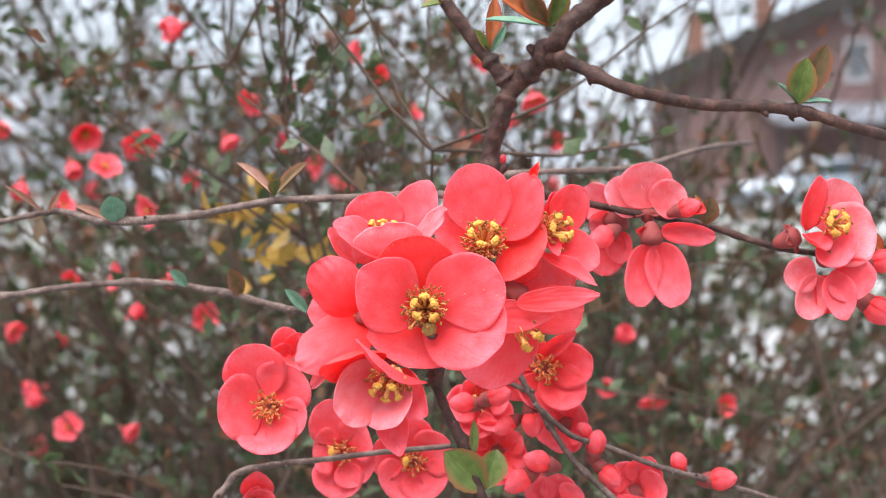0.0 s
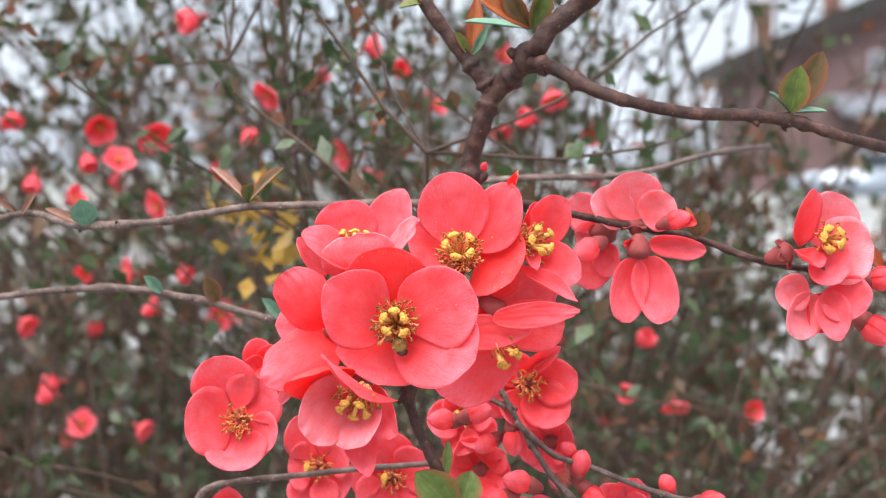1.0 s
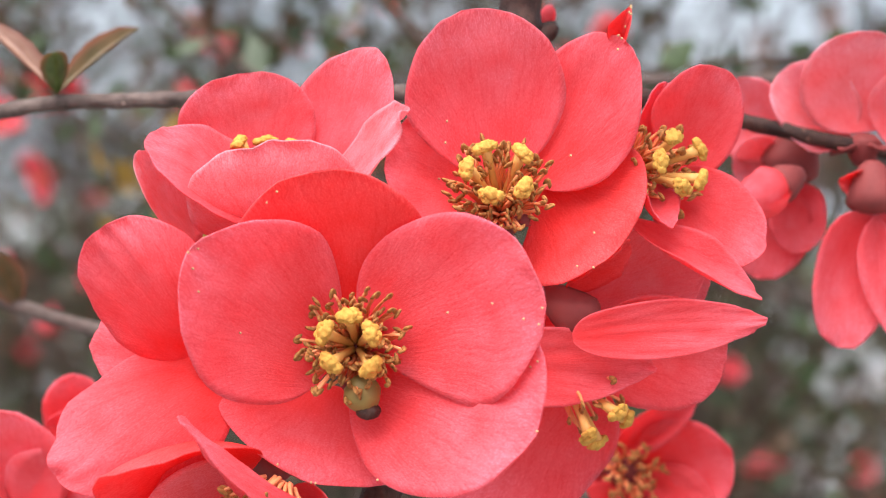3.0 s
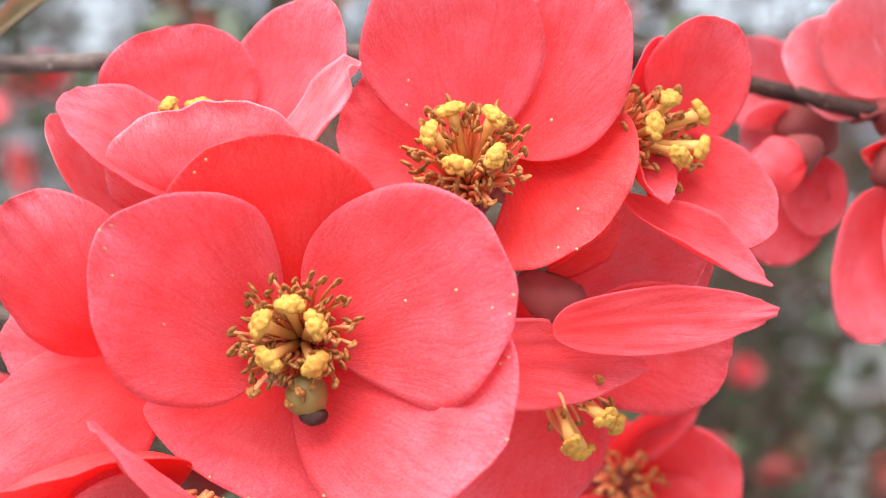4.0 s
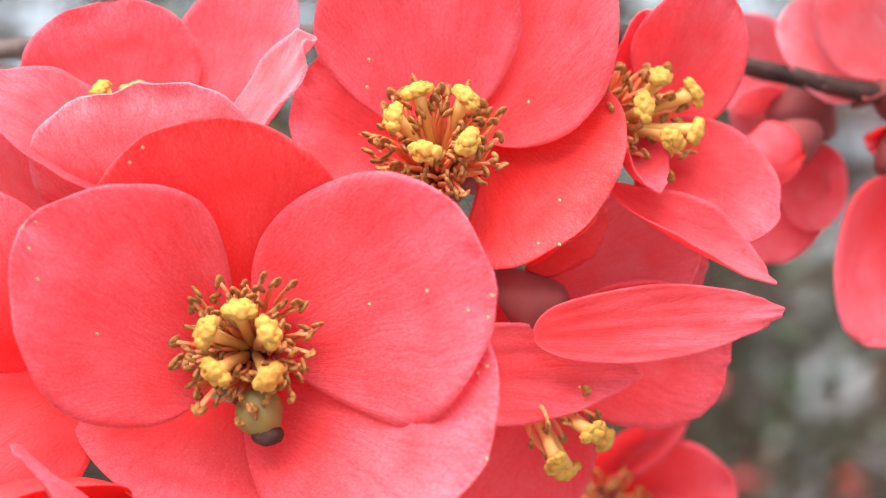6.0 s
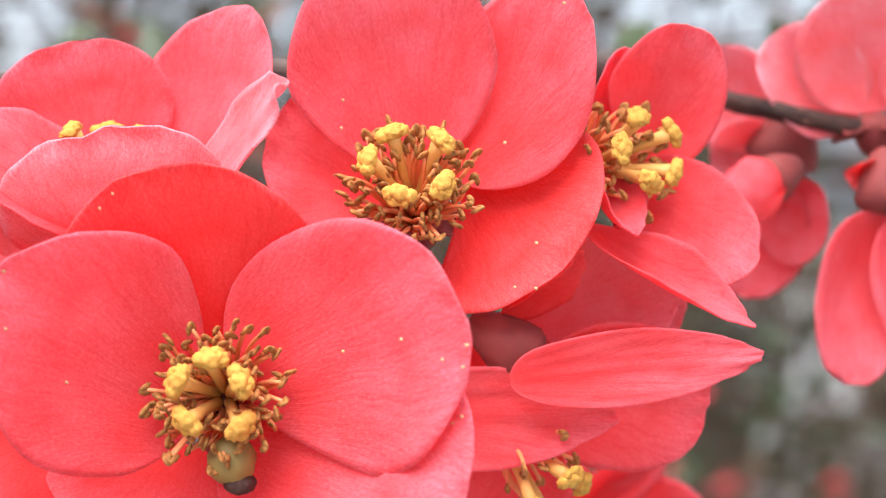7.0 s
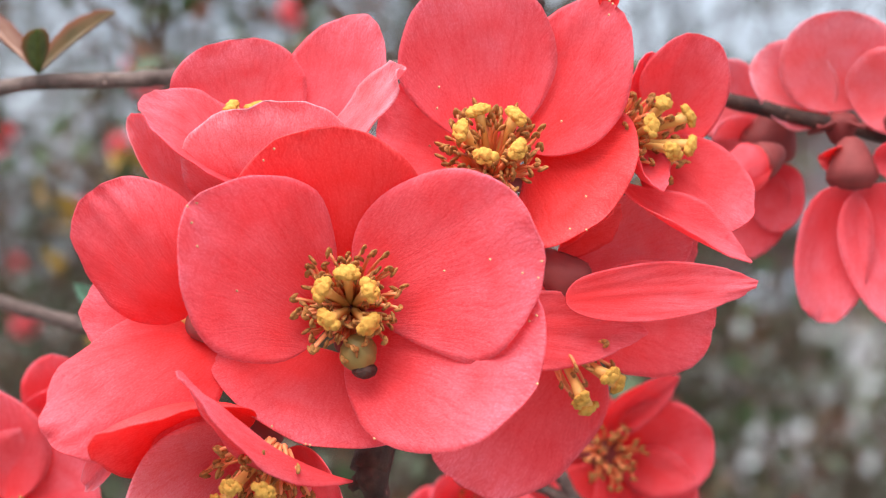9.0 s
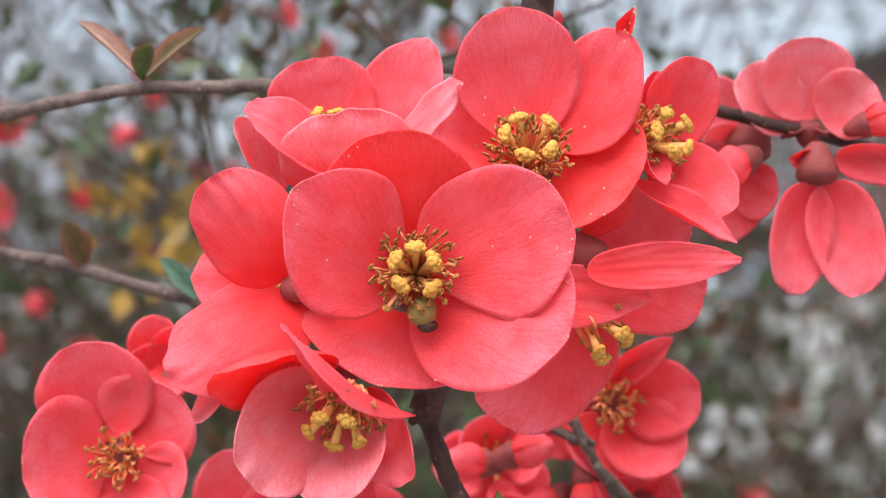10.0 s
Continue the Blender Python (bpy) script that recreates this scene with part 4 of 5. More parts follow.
leaf(left_branch, (-46.9, 56.0, 32.8), (-45.7, 48.0, 38.7), 4.2, (0, -0.7, 1), LEAF_GREEN, 0.3, 0.05)
leaf(left_branch, (-100.3, 78.0, 25.4), (-101.3, 72.0, 34.0), 8.5, (0.1, -1, 0.1), LEAF_TEAL, 0.1, 0, "round blue-green leaf")
leaf(left_branch, (-101.5, 80.0, 25.6), (-113.1, 76.0, 31.4), 3.2, (0.2, -1, 0.6), LEAF_PINK, 0.3, 0.05)
leaf(left_branch, (-129.3, 106.0, 28.7), (-140.3, 100.0, 38.2), 2.2, (0.2, -1, 0.6), LEAF_PINK, 0.5, 0.05)
leaf(left_branch, (-127.4, 106.0, 28.7), (-122.5, 104.0, 35.9), 2.2, (0.2, -1, 0.6), LEAF_PINK, 0.5, 0.05)
leaf(right_branch, (88.1, 49.0, 21.1), (85.6, 49.0, 30.6), 3, (0.6, -1, 0), LEAF_RED, 0.3, 0.05)
leaf(right_branch, (88.1, 49.0, 21.1), (90.2, 46.0, 29.6), 6.5, (0.2, -1, 0), LEAF_BRONZE, 0.2, 0.05)
leaf(right_branch, (143.5, 47.0, 10.5), (139.8, 45.0, 18.4), 3.4, (0, -1, 0.3), LEAF_RED, 0.3, 0.05)
leaf(low_branch, (-80.3, 99.0, 2.7), (-85.2, 94.0, 8.7), 4, (0.3, -1, 0.3), LEAF_TEAL, 0.3, 0.05)
leaf(low_branch, (-61.9, 95.0, -0.6), (-64.9, 90.0, 8.5), 6, (0.3, -1, 0.2), LEAF_BRONZE, 0.3, 0.05)
leaf(low_branch, (-39.0, 90.0, -6.6), (-46.1, 86.0, 1.8), 4, (0.3, -1, 0.3), LEAF_TEAL, 0.3, 0.05)
leaf(main_branch, (16.8, 18.0, -56.2), (5.1, 12.0, -43.6), 12, (-0.2, -1, 0.5), LEAF_GREEN, 0.2, 0.05, "green leaf near the stem with a reddish rim")
leaf(main_branch, (17.4, 18.0, -55.8), (20.8, 20.0, -44.2), 9, (0.1, -1, 0.3), LEAF_GREEN, 0.3, 0.05, "fresh green notched leaf")
leaf(main_branch, (13.3, 18.0, -46.6), (14.1, 19.0, -35.2), 3, (0.2, -1, 0), LEAF_GREEN, 0.3, 0.05)

for at, axis, size in (
    ((32.9, 62.0, -39.0), (0.1, -0.3, -1), 0.858),
    ((20.4, 62.0, -33.3), (0.9, -0.3, 0.3), 0.858),
    ((13.8, 64.0, -35.2), (-0.8, -0.3, 0.1), 0.858),
    ((26.9, 64.0, -41.5), (-0.6, -0.3, -0.3), 0.78),
    ((37.1, 56.0, -54.0), (-0.9, -0.3, 0.3), 0.936),
    ((30.8, 56.0, -58.1), (-0.9, -0.3, -0.5), 0.936),
    ((53.3, 62.0, -50.8), (0.2, -0.3, 0.9), 0.858),
    ((56.1, 62.0, -57.2), (0.6, -0.3, -0.6), 0.858),
    ((51.4, 64.0, -46.0), (-0.5, -0.3, 0.6), 0.624),
    ((92.1, 68.0, -62.1), (0.9, -0.3, 0.1), 0.936),
    ((81.7, 68.0, -57.8), (-0.3, -0.3, 0.7), 0.702),
    ((138.7, 44.0, -4.8), (0.8, -0.3, -0.6), 1.092),
    ((140.3, 44.0, 8.4), (0.9, -0.3, 0.1), 0.936),
    ((24.7, 43.0, 42.1), (0.2, -0.3, 0.7), 0.312),
    ((80.4, 46.0, 26.0), (0.9, -0.3, 0.3), 0.78),
    ((57.4, 46.0, 18.9), (-0.4, -0.3, -0.2), 0.936),
):
    bud(at, axis, size)

# ---------------------------------------------------------------- ground
bm = bmesh.new()
rings = [0.0, 2.0, 4.0, 8.0, 16.0, 40.0, 120.0, 600.0, 3000.0]
grid = []
for r in rings[1:]:
    grid.append([bm.verts.new((r * math.cos(a * math.pi / 24), r * math.sin(a * math.pi / 24), 0.02 * noise.noise(Vector((r * math.cos(a * math.pi / 24), r * math.sin(a * math.pi / 24), 0))))) for a in range(48)])
mid = bm.verts.new((0, 0, 0))
for k in range(48):
    bm.faces.new((mid, grid[0][k], grid[0][(k + 1) % 48]))
for a, b in zip(grid, grid[1:]):
    for k in range(48):
        bm.faces.new((a[k], b[k], b[(k + 1) % 48], a[(k + 1) % 48]))
GROUND, nt, b = material("paved_yard_with_grass", 0.85, 0.25)
co = nt.nodes.new("ShaderNodeTexCoord").outputs["Object"]
fine_n, patch_n, stain_n = node(nt, "ShaderNodeTexNoise", Scale=14.0, Detail=8.0), node(nt, "ShaderNodeTexNoise", Scale=0.55, Detail=5.0), node(nt, "ShaderNodeTexNoise", Scale=2.2, Detail=5.0)
for n in (fine_n, patch_n, stain_n):
    nt.links.new(co, n.inputs["Vector"])
paving = mixed(nt, 0.5, ramp(nt, fine_n.outputs["Fac"], (0.3, (0.14, 0.14, 0.142)), (0.7, (0.42, 0.425, 0.435))), ramp(nt, stain_n.outputs["Fac"], (0.35, (0.1, 0.094, 0.088)), (0.65, (0.44, 0.445, 0.455))))
grass = ramp(nt, fine_n.outputs["Fac"], (0.3, (0.035, 0.055, 0.02)), (0.7, (0.09, 0.12, 0.045)))
nt.links.new(mixed(nt, ramp(nt, patch_n.outputs["Fac"], (0.53, (0, 0, 0)), (0.6, (1, 1, 1))), paving, grass), b.inputs["Base Color"])
bumped(nt, b, fine_n.outputs["Fac"], 0.5, 0.02)
ground = new("ground", mesh_of("ground", bm, GROUND))
tagged(ground, "pale grey paved yard with worn patches", "ground", "", "structure")

# ---------------------------------------------------------------- the bush behind
BUSH = random.Random(7)
bush = empty("quince_bush", (0, 0.7, 0), "dense flowering quince bush with thin brown stems", "bush")


def stuff(name, verts, faces, mats, parent, label, uvs=None, slots=None):
    me = bpy.data.meshes.new(name)
    me.from_pydata(verts, [], faces)
    for m in mats:
        me.materials.append(m)
    if uvs is not None:
        me.uv_layers.new(name="uv").data.foreach_set("uv", np.asarray(uvs, float).ravel())
    if slots is not None:
        me.polygons.foreach_set("material_index", slots)
    me.polygons.foreach_set("use_smooth", [True] * len(me.polygons))
    me.update()
    ob = new(name, me)
    if parent:
        ob.parent = parent
        ob.matrix_parent_inverse = Matrix.Translation(-parent.location)
    return tagged(ob, label, "", "", "stuff")


def tube_data(verts, faces, line, r0, r1, sides=5):
    first = len(verts)
    n = len(line)
    for i, p in enumerate(line):
        d = (line[min(i + 1, n - 1)] - line[max(i - 1, 0)]).normalized()
        a = d.cross(Vector((0.31, 0.9, 0.2))).normalized()
        b = d.cross(a)
        r = r0 + (r1 - r0) * i / (n - 1)
        for k in range(sides):
            t = 2 * math.pi * k / sides
            verts.append(p + (a * math.cos(t) + b * math.sin(t)) * r)
    for i in range(n - 1):
        for k in range(sides):
            q = first + i * sides
            faces.append((q + k, q + (k + 1) % sides, q + sides + (k + 1) % sides, q + sides + k))


def bush_stem(foot, lean, height, wob):
    """A stem that rises from the foot, leaning out more and more."""
    line, p = [], Vector(foot)
    d = Vector((lean[0] * 0.35, lean[1] * 0.35, 1)).normalized()
    steps = 26
    for i in range(steps + 1):
        line.append(p.copy())
        k = i / steps
        bend = Vector((noise.noise(p * 4 + Vector((wob, 0, 0))), noise.noise(p * 4 + Vector((0, wob, 9))), 0))
        d = (d + Vector((lean[0], lean[1], 0)) * 0.05 + bend * 0.22).normalized()
        p = p + d * (height / steps)
    return line


tw_v, tw_f, lf_v, lf_f, lf_uv, lf_slot = [], [], [], [], [], []


def hedge_leaf(p, d, n, length, width, slot):
    i = len(lf_v)
    s = d.cross(n).normalized()
    n = s.cross(d)
    lf_v.extend((p, p + d * length * 0.5 + s * width / 2 + n * width * 0.12, p + d * length * 0.5 - s * width / 2 + n * width * 0.12, p + d * length * 0.5, p + d * length - n * length * 0.08))
    lf_f.extend(((i, i + 2, i + 3), (i, i + 3, i + 1), (i + 3, i + 2, i + 4), (i + 3, i + 4, i + 1)))
    for a in ((0, .5), (.5, 0), (.5, .5), (0, .5), (.5, .5), (.5, 1), (.5, .5), (.5, 0), (1, .5), (.5, .5), (1, .5), (.5, 1)):
        lf_uv.append(a)
    lf_slot.extend((slot,) * 4)


def leafy_twig(start, d, length, radius, leaves, rng):
    line, p = [], start.copy()
    for i in range(7):
        line.append(p.copy())
        d = (d + any_way(rng) * 0.16 + Vector((0, 0, 0.05))).normalized()
        p = p + d * length / 6
    tube_data(tw_v, tw_f, line, radius, radius * 0.5, 4)
    for k in range(leaves):
        q = line[rng.randint(1, 6)]
        ld = (any_way(rng, 0.3) + d * 0.6).normalized()
        size = rng.uniform(0.007, 0.0145)
        hedge_leaf(q, ld, any_way(rng, 0.6), size, size * rng.uniform(0.45, 0.7), rng.choice((0, 0, 0, 0, 1, 1, 2, 2, 3)))
    return line


STEMS = 640


def reach_at(y):
    """How wide the bush spreads at a depth, as a share."""
    return 0.59 * (y + 0.6)


for k in range(STEMS):
    BUSH.seed(1000 + k)
    short = k >= 250
    deep = BUSH.uniform(0.26, 0.75) if short else 0.3 + 1.4 * ((k + 0.5) / 250) ** 1.1
    wide = 0.14 + 0.55 * reach_at(deep)
    x = BUSH.uniform(-1, 1) * wide
    lean = (x * BUSH.uniform(0.5, 2.2) + BUSH.gauss(0, 0.85), BUSH.uniform(-0.25, 0.3))
    if k >= 400:
        deep = BUSH.uniform(0.9, 1.8)
        x = BUSH.choice((BUSH.uniform(-1.0, -0.4), BUSH.uniform(0.15, 1.0))) * (0.12 + 0.33 * deep)
    tall = BUSH.uniform(1.75, 2.3) if k >= 400 else BUSH.uniform(1.12, 1.36) + (0.14 if x < 0 else 0) if short else BUSH.uniform(1.5, 2.1)
    if x > 0.05 and not short and k % 2:
        tall -= 0.5
    tall = 1.12 + (tall - 1.12) * reach_at(deep) / (deep + 0.35)
    if x * 0.45 + 0.3 * lean[0] > 0.13 * reach_at(deep) and k % 4:
        tall = min(tall, 1.13)
    line = bush_stem((x * 0.45, deep * 0.8 + 0.1, 0), lean, tall, k * 3.7)
    if min(p.y for p in line[12:]) < 0.2:
        line = [p + Vector((0, 0.25 * min(1, p.z / 0.8), 0)) for p in line]
    if min(p.y for p in line[12:]) < 0.17:
        continue
    r = BUSH.uniform(0.0006, 0.0018) * (0.55 + 0.5 * deep)
    v, f = [], []
    tube_data(v, f, [p - bush.location for p in line], r * 1.5, r * 0.5, 6)
    me = bpy.data.meshes.new("stem")
    me.from_pydata(v, [], f)
    me.materials.append(BARK_FAR)
    me.polygons.foreach_set("use_smooth", [True] * len(f))
    part("stem", me, None, bush)
    for i in range(6, 27):
        p = line[i]
        if p.z < 0.72 or p.y < 0.16:
            continue
        # leafy crown, open middle height towards the yard, leafy again below
        rise = (p.z - 1.13) / reach_at(p.y)
        yard_side = p.x > 0.1 * reach_at(p.y)
        side = p.x / reach_at(p.y)
        if rise > (0.19 if k >= 400 else 0.165):
            count = (5, 6, 7, 8) if rise > 0.2 else (3, 4, 5, 6)
        elif rise > 0.0:
            count = (0, 0, 0, 1) if yard_side or k >= 400 else (2, 2, 3, 4) if side > -0.17 and rise > 0.05 else (2, 3, 3, 4)
        else:
            count = (0, 0, 0, 1) if p.x > 0.24 * reach_at(p.y) else (0, 1, 1, 2) if yard_side else (0, 0, 0, 1) if side < -0.18 else (1, 1, 2, 2)
        for _ in range(BUSH.choice(count)):
            d = (any_way(BUSH, 0.4) + (line[i] - line[i - 1]).normalized() * 0.7).normalized()
            if p.y < 0.32:
                d.y = abs(d.y)
            if p.y + d.y * 0.26 < 0.14:
                d.y = abs(d.y)
            tw = leafy_twig(p, d, BUSH.uniform(0.05, 0.2), BUSH.uniform(0.0005, 0.001), BUSH.randint(5, 12), BUSH)
            if BUSH.random() < 0.5:
                leafy_twig(tw[BUSH.randint(2, 5)], any_way(BUSH, 0.5), BUSH.uniform(0.04, 0.12), 0.0006, BUSH.randint(4, 9), BUSH)
# lower growth at the back of the bush
for k in range(110):
    BUSH.seed(2000 + k)
    y = BUSH.uniform(1.6, 2.7)
    x = BUSH.uniform(-0.48, 0.14 if k < 98 else 0.45) * reach_at(y)
    line = bush_stem((x, y, 0), (BUSH.gauss(0, 0.6), BUSH.gauss(0, 0.3)), BUSH.uniform(0.85, 1.3), 900 + k * 2.9)
    tube_data(tw_v, tw_f, line, 0.005, 0.002, 4)
    for i in range(18, 27):
        for _ in range(2):
            d = (any_way(BUSH, 0.3) + (line[i] - line[i - 1]).normalized() * 0.5).normalized()
            tw = leafy_twig(line[i], d, BUSH.uniform(0.1, 0.3), 0.0018, 0, BUSH)
            for q in tw[1:]:
                for _ in range(2):
                    size = BUSH.uniform(0.018, 0.036)
                    hedge_leaf(q, any_way(BUSH, 0.3), any_way(BUSH, 0.6), size, size * 0.6, BUSH.choice((0, 0, 1, 1, 2, 3)))
stuff("twig", tw_v, tw_f, (BARK_FAR,), bush, "thin brown side twigs")
for k in range(34):
    q = Vector((-0.072, 0.4, 1.113)) + Vector((BUSH.gauss(0, 0.016), BUSH.gauss(0, 0.02), BUSH.gauss(0, 0.012)))
    hedge_leaf(q, any_way(BUSH, 0.2), any_way(BUSH, 0.4), 0.015, 0.009, 4)
stuff("leaf", lf_v, lf_f, (LEAF_FAR, LEAF_DUSK, LEAF_DULL, LEAF_RUST, LEAF_YELLOW), bush, "small green and bronze leaves", lf_uv, lf_slot)

# blossoms back in the bush
BUSH.seed(77)
BACK = ((-164, 608, 64), (-196, 608, 69), (-138, 608, 129), (-98, 608, 86), (-42, 608, 111), (-209, 634, 51), (-183, 594, 47), (-246, 608, 75), (-25, 648, 98), (-146, 513, 24), (-205, 567, 26), (-228, 580, 40), (35, 702, 110), (60, 513, 81), (52, 567, 68), (-8, 702, 80), (-123, 702, 66), (-154, 621, -16), (-172, 567, -15), (-169, 634, -40), (-205, 621, -17), (-134, 648, -43), (-251, 648, -47), (-227, 621, -88), (-221, 675, -112), (-183, 648, -110), (104, 567, -81), (136, 648, -98), (186, 702, -109), (110, 580, -56))


def back_flower(seed, openness, mat):
    rng = random.Random(seed)
    thing = empty("quince_flower", (0, 0, 0), "coral quince blossom back in the bush", "flower", "blossoms in the bush")
    for k in range(5):
        a = 2 * math.pi * (k + rng.uniform(-0.15, 0.15)) / 5
        out = Vector((math.cos(a), math.sin(a), 0))
        tip = out * 0.017 * openness + Vector((0, 0, 0.017 * (1.35 - openness)))
        bm = petal_bm((tip - out * 0.002).length, rng.uniform(0.015, 0.018), 0.003, 0.13, 0.1, 0.0007, seed + k, 7, 6)
        part("petal", bm, mat, thing).matrix_local = petal_pose(out * 0.002, tip, Vector((0, 0, 0.02)) - tip * 0.5)
    part("calyx", calyx_bm(0.008, 0.003), CALYX, thing)
    bm = bmesh.new()
    for k in range(12):
        a = k * 2.4
        d = Vector((math.cos(a) * 0.5, math.sin(a) * 0.5, 1)).normalized()
        tube(bm, [d * 0.001, d * 0.006], 0.0003, 4)
        blob(bm, Matrix.Translation(d * 0.0064) @ Matrix.Diagonal((0.0005, 0.0005, 0.0007, 1)), 5, 4)
    part("stamen_tuft", bm, STIGMA, thing, "tuft of yellow stamens")
    return thing


protos = [back_flower(31, 0.95, PETAL_ROSE), back_flower(47, 0.7, PETAL_PALE), back_flower(59, 0.45, PETAL_ROSE)]
for k, (x, y, z) in enumerate(BACK):
    m = Matrix.Translation(W(x, y, z)) @ frame_of((BUSH.gauss(0, 1), -0.7, BUSH.gauss(0, 0.9))).to_4x4() @ Matrix.Rotation(BUSH.uniform(0, 6), 4, "Z") @ Matrix.Scale(0.78, 4)
    if k < 3:
        protos[k].matrix_basis = m
    else:
        copy_thing(protos[k % 3], m)
for k in range(30):
    y = BUSH.uniform(0.8, 1.6)
    x, z = BUSH.uniform(-0.5, 0.12) * reach_at(y), 1.1 + BUSH.uniform(-0.3, 0.13) * reach_at(y)
    m = Matrix.Translation((x, y, z)) @ frame_of((BUSH.gauss(0, 1), -0.6, BUSH.gauss(0, 1))).to_4x4() @ Matrix.Rotation(BUSH.uniform(0, 6), 4, "Z")
    copy_thing(protos[k % 3], m)

# ---------------------------------------------------------------- house behind the yard
PINK = speckled("pink_render", (0.13, 0.082, 0.08), (0.18, 0.115, 0.112), 1.4, 0.9, 0.3, 0.004)
ROOF = speckled("dark_roof_tiles", (0.015, 0.013, 0.013), (0.045, 0.038, 0.036), 5.0, 0.8, 0.5, 0.01)
BRICK = speckled("chimney_brick", (0.13, 0.065, 0.05), (0.22, 0.12, 0.09), 6.0, 0.9, 0.5, 0.01)
WHITE = speckled("grey_frame_paint", (0.3, 0.3, 0.32), (0.42, 0.42, 0.44), 8.0, 0.5, 0.1, 0.001)
SHEET = speckled("grey_sheet_roof", (0.11, 0.12, 0.14), (0.18, 0.19, 0.22), 2.0, 0.5, 0.2, 0.003)
GLASS, nt, b = material("window_glass", 0.05, 0.6)
b.inputs["Base Color"].default_value = (0.03, 0.04, 0.05, 1)


def box(bm, x0, y0, z0, x1, y1, z1):
    v = [bm.verts.new(p) for p in ((x0, y0, z0), (x1, y0, z0), (x1, y1, z0), (x0, y1, z0), (x0, y0, z1), (x1, y0, z1), (x1, y1, z1), (x0, y1, z1))]
    for f in ((0, 3, 2, 1), (4, 5, 6, 7), (0, 1, 5, 4), (1, 2, 6, 5), (2, 3, 7, 6), (3, 0, 4, 7)):
        bm.faces.new([v[i] for i in f])


def flat(ob):
    ob.data.polygons.foreach_set("use_smooth", [False] * len(ob.data.polygons))
    return ob


def prism(outline, y0, y1):
    bm = bmesh.new()
    a = [bm.verts.new((x, y0, z)) for x, z in outline]
    c = [bm.verts.new((x, y1, z)) for x, z in outline]
    bm.faces.new(a)
    bm.faces.new(c[::-1])
    for i in range(len(a)):
        j = (i + 1) % len(a)
        bm.faces.new((a[j], a[i], c[i], c[j]))
    return bm


house = empty("house", (16, 76.5, 0), "pink rendered two-storey house with a dark gabled roof", "house")


def on_house(name, bm, mat, label="", parent=None):
    ob = flat(part(name, bm, mat, house, label))
    ob.matrix_local = Matrix.Translation((-16, -45, 0))
    return ob


on_house("wall", prism([(9.9, 0), (30.1, 0), (30.1, 5.2), (20, 9.4), (9.9, 5.2)], 45.0, 57.0), PINK, "pink rendered walls")
for s in (-1, 1):
    e, r = 20 + s * 11.0, 9.72
    on_house("roof", prism([(20, r), (20, r - 0.8), (e, r - 0.8 - 4.58), (e, r - 4.58)][:: s], 44.2, 57.8), ROOF, "dark tiled roof slope")
for x, z in ((10.6, 5.3), (13.2, 6.4)):
    bm = bmesh.new()
    box(bm, x - 0.32, 47, z, x + 0.32, 47.6, z + 1.9)
    box(bm, x - 0.4, 46.92, z + 1.9, x + 0.4, 47.68, z + 2.02)
    on_house("chimney", bm, BRICK, "brick chimney with a capped top")
for x, z, w, h in ((16.3, 4.5, 0.8, 1.5), (16.3, 6.75, 0.8, 1.1), (14.5, 4.3, 0.5, 0.9), (18.9, 4.5, 0.8, 1.5), (18.9, 1.2, 0.8, 1.5)):
    win = on_house("window", prism([(x - w / 2, z), (x + w / 2, z), (x + w / 2, z + h), (x - w / 2, z + h)], 44.96, 44.99), GLASS, "dark window pane")
    for px, pz, pw, ph in ((x - w / 2 - 0.06, z - 0.06, 0.12, h + 0.12), (x + w / 2 - 0.06, z - 0.06, 0.12, h + 0.12), (x - w / 2 + 0.06, z - 0.06, w - 0.12, 0.12), (x - w / 2 + 0.06, z + h - 0.06, w - 0.12, 0.12), (x - 0.03, z + 0.06, 0.06, h - 0.12)):
        fr = flat(part("window_frame", prism([(px, pz), (px + pw, pz), (px + pw, pz + ph), (px, pz + ph)], 44.9, 44.955), WHITE, win))
porch = empty("porch", (15.4, 74.5, 0), "open porch with a grey sheet-metal roof", "porch")
bm = prism([(12.6, 2.8), (18.4, 2.8), (18.4, 2.95), (12.6, 2.95)], 41.2, 44.9)
for v in bm.verts:
    v.co.z += (v.co.y - 41.2) * 0.2
flat(part("porch_roof", bm, SHEET, porch)).matrix_local = Matrix.Translation((-15.4, -43, 0))
for x in (12.8, 15.5, 18.2):
    bm = bmesh.new()
    box(bm, x - 0.07, 41.4, 0, x + 0.07, 41.54, 2.84)
    flat(part("porch_post", bm, ROOF, porch)).matrix_local = Matrix.Translation((-15.4, -43, 0))

# ---------------------------------------------------------------- parked car
CARPAINT, nt, b = material("silver_blue_paint", 0.3, 0.5)
b.inputs["Base Color"].default_value = (0.24, 0.28, 0.33, 1)
b.inputs["Metallic"].default_value = 0.4
b.inputs["Coat Weight"].default_value = 0.5
RUBBER = speckled("black_rubber", (0.015, 0.015, 0.015), (0.04, 0.04, 0.04), 40, 0.8)
STEEL, nt, b = material("wheel_alloy", 0.35, 0.5)
b.inputs["Base Color"].default_value, b.inputs["Metallic"].default_value = (0.5, 0.5, 0.52, 1), 0.8
LAMP_RED = speckled("red_lamp_glass", (0.3, 0.01, 0.01), (0.4, 0.02, 0.02), 20, 0.2)


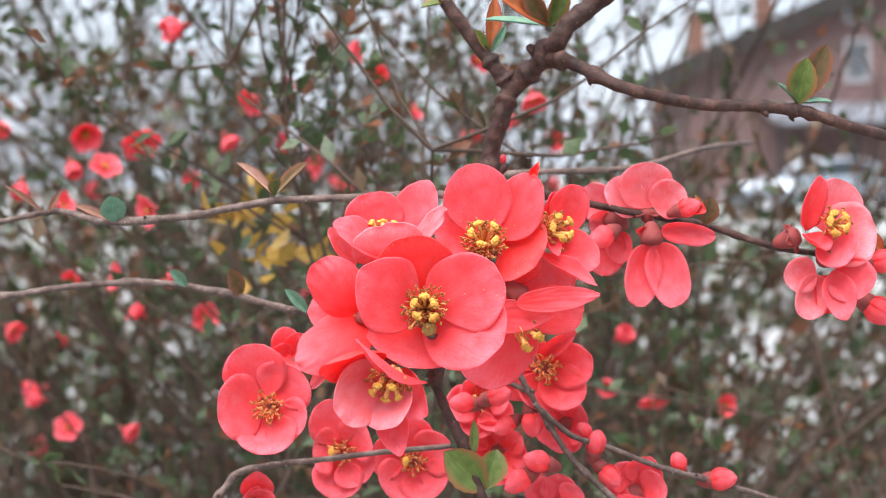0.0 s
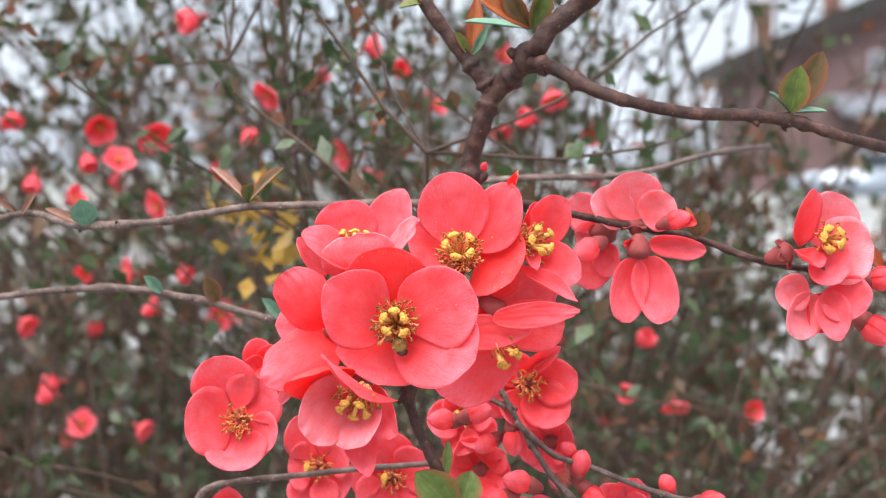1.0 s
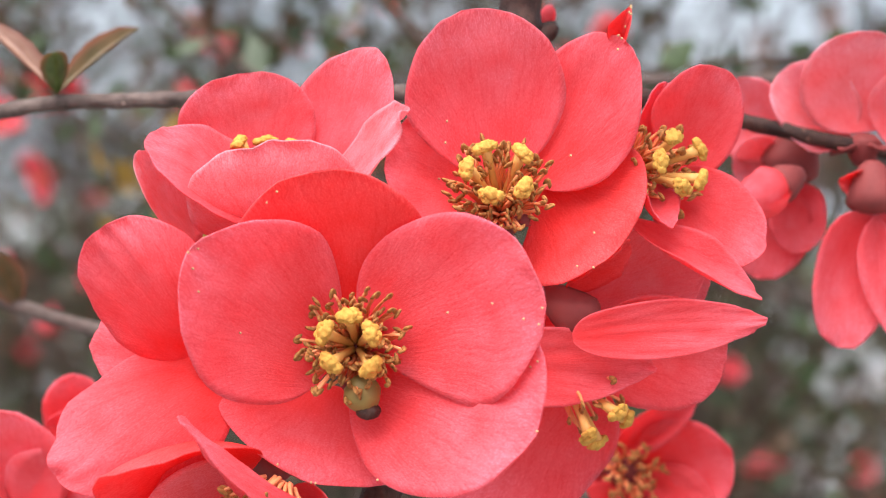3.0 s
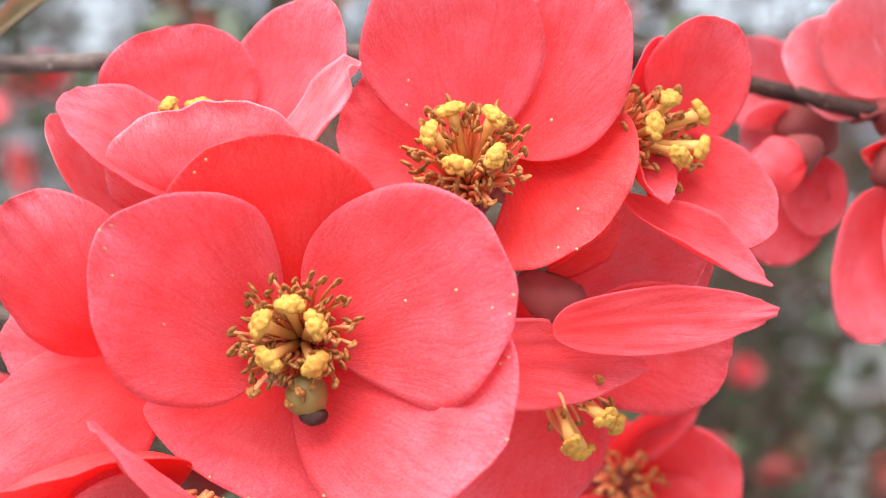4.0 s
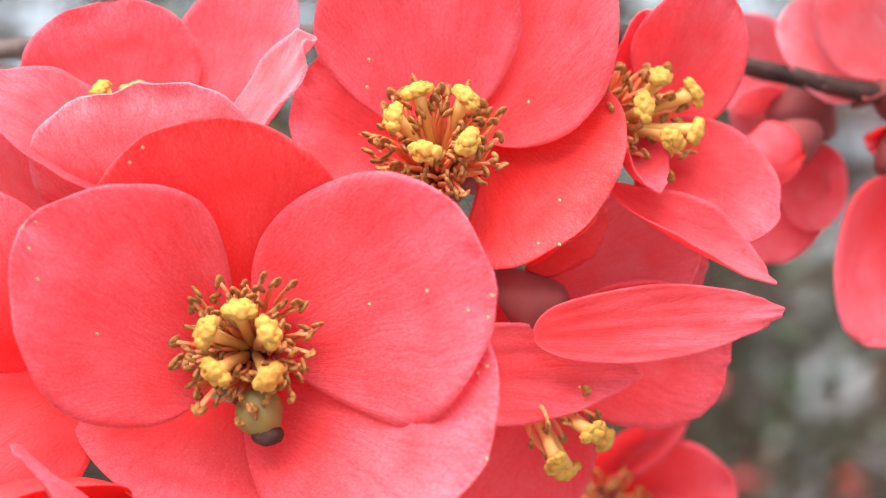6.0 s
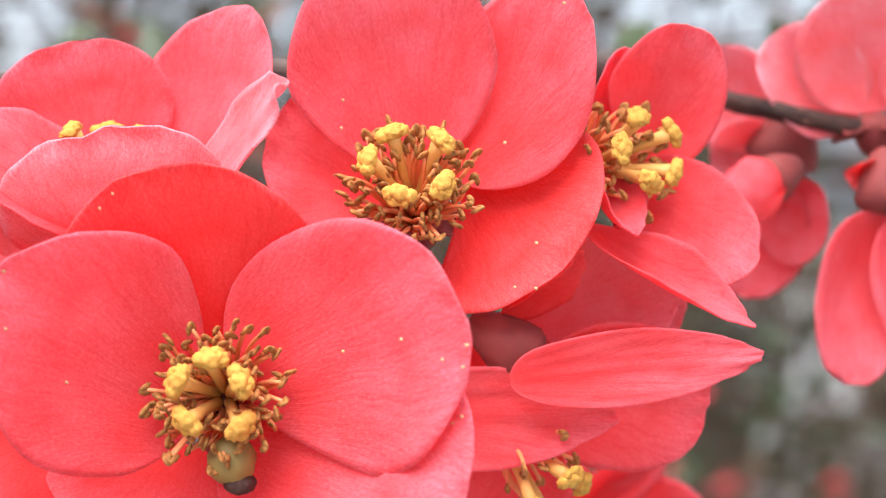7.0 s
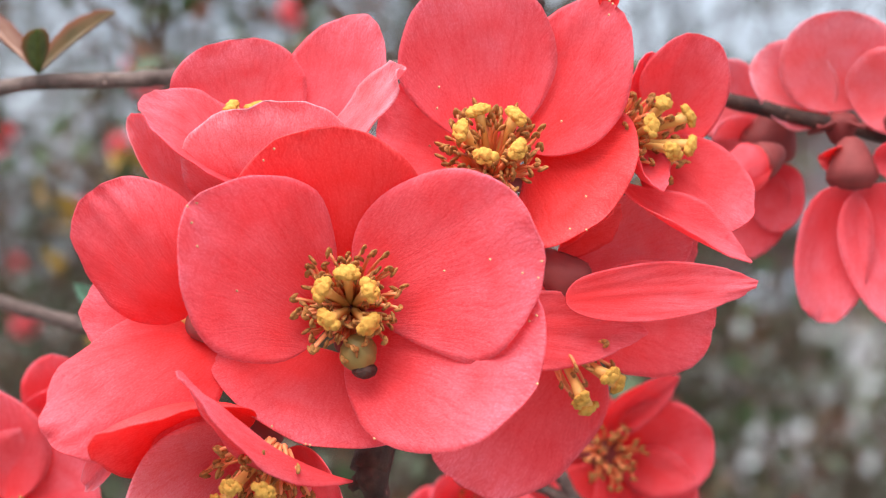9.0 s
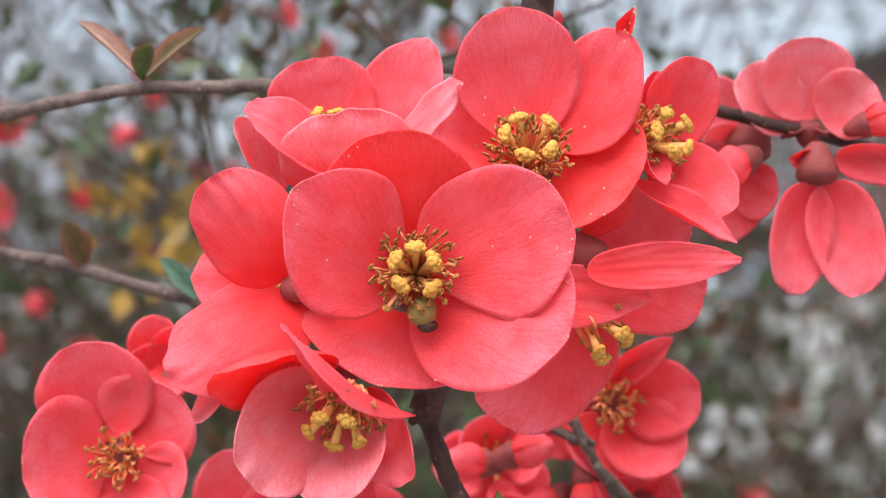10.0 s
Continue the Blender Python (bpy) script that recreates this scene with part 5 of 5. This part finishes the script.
def car(at, label, paint, heading=0):
    thing = empty("car", at, label, "car")
    thing.rotation_euler.z = radians(heading)
    lower = [(0.02, 0.32), (0.0, 0.62), (0.1, 0.84), (1.0, 0.97), (3.95, 1.02), (4.18, 0.95), (4.25, 0.6), (4.2, 0.3)]
    bm = prism(lower, -0.85, 0.85)
    bmesh.ops.bevel(bm, geom=bm.edges[:], offset=0.05, segments=2, affect="EDGES")
    part("body", bm, paint, thing, "silver-blue painted body")
    bm = prism([(0.95, 0.95), (1.75, 1.43), (2.9, 1.47), (3.5, 1.38), (4.0, 1.0)], -0.72, 0.72)
    bmesh.ops.bevel(bm, geom=bm.edges[:], offset=0.06, segments=2, affect="EDGES")
    part("cabin", bm, paint, thing)
    for s in (-1, 1):
        for a in ([(1.2, 1.02), (1.82, 1.37), (2.3, 1.4), (2.3, 1.02)], [(2.4, 1.02), (2.4, 1.4), (2.9, 1.41), (3.4, 1.34), (3.7, 1.04)]):
            flat(part("side_window", prism(a, s * 0.725 - 0.01, s * 0.725 + 0.01), GLASS, thing))
    bm = prism([(1.0, 1.02), (1.02, 1.0), (1.72, 1.41), (1.7, 1.43)], -0.62, 0.62)
    flat(part("windscreen", bm, GLASS, thing))
    for x in (0.8, 3.4):
        for y in (-0.78, 0.78):
            bm = bmesh.new()
            bmesh.ops.create_cone(bm, cap_ends=True, segments=24, radius1=0.32, radius2=0.32, depth=0.2, matrix=Matrix.Translation((x, y, 0.32)) @ Matrix.Rotation(math.pi / 2, 4, "X"))
            bmesh.ops.bevel(bm, geom=[e for e in bm.edges if len(e.link_faces[0].verts) + len(e.link_faces[1].verts) > 20], offset=0.03, segments=2, affect="EDGES")
            wheel = part("wheel", bm, RUBBER, thing, "black tyre")
            bm = bmesh.new()
            bmesh.ops.create_cone(bm, cap_ends=True, segments=20, radius1=0.19, radius2=0.17, depth=0.215, matrix=Matrix.Translation((x, y, 0.32)) @ Matrix.Rotation(math.pi / 2, 4, "X"))
            part("rim", bm, STEEL, wheel, "alloy rim")
    for y in (-0.62, 0.62):
        bm = bmesh.new()
        blob(bm, Matrix.Translation((0.06, y, 0.7)) @ Matrix.Diagonal((0.08, 0.16, 0.08, 1)), 10, 8)
        part("headlight", bm, GLASS, thing, "clear headlight")
        bm = bmesh.new()
        blob(bm, Matrix.Translation((4.19, y, 0.85)) @ Matrix.Diagonal((0.06, 0.12, 0.1, 1)), 10, 8)
        part("tail_light", bm, LAMP_RED, thing, "red tail light")
    return thing


car((7.6, 51, 0), "silver-blue parked hatchback on the pale yard", CARPAINT)

# ---------------------------------------------------------------- far trees
FAR_TREE = random.Random(21)
tv, tf = [], []
for k in range(38):
    x, y = FAR_TREE.uniform(-75, 20), FAR_TREE.uniform(119, 220)
    h = FAR_TREE.uniform(5, 11)
    trunk = [Vector((x + 0.2 * math.sin(i), y, h * 0.8 * i / 6)) for i in range(7)]
    tube_data(tv, tf, trunk, 0.22, 0.06, 5)
    for i in range(60):
        p = trunk[FAR_TREE.randint(2, 6)]
        d = any_way(FAR_TREE, 0.8)
        line = [p]
        for j in range(4):
            d = (d + any_way(FAR_TREE) * 0.3 + Vector((0, 0, 0.1))).normalized()
            line.append(line[-1] + d * h * 0.09)
        tube_data(tv, tf, line, 0.07, 0.02, 3)
BARE = speckled("bare_wood", (0.1, 0.09, 0.085), (0.2, 0.18, 0.17), 1.0, 0.9, 0.2, 0.01)
wood = stuff("bare_trees", tv, tf, (BARE,), None, "far row of bare grey-brown trees")
wood["category"] = "trees"
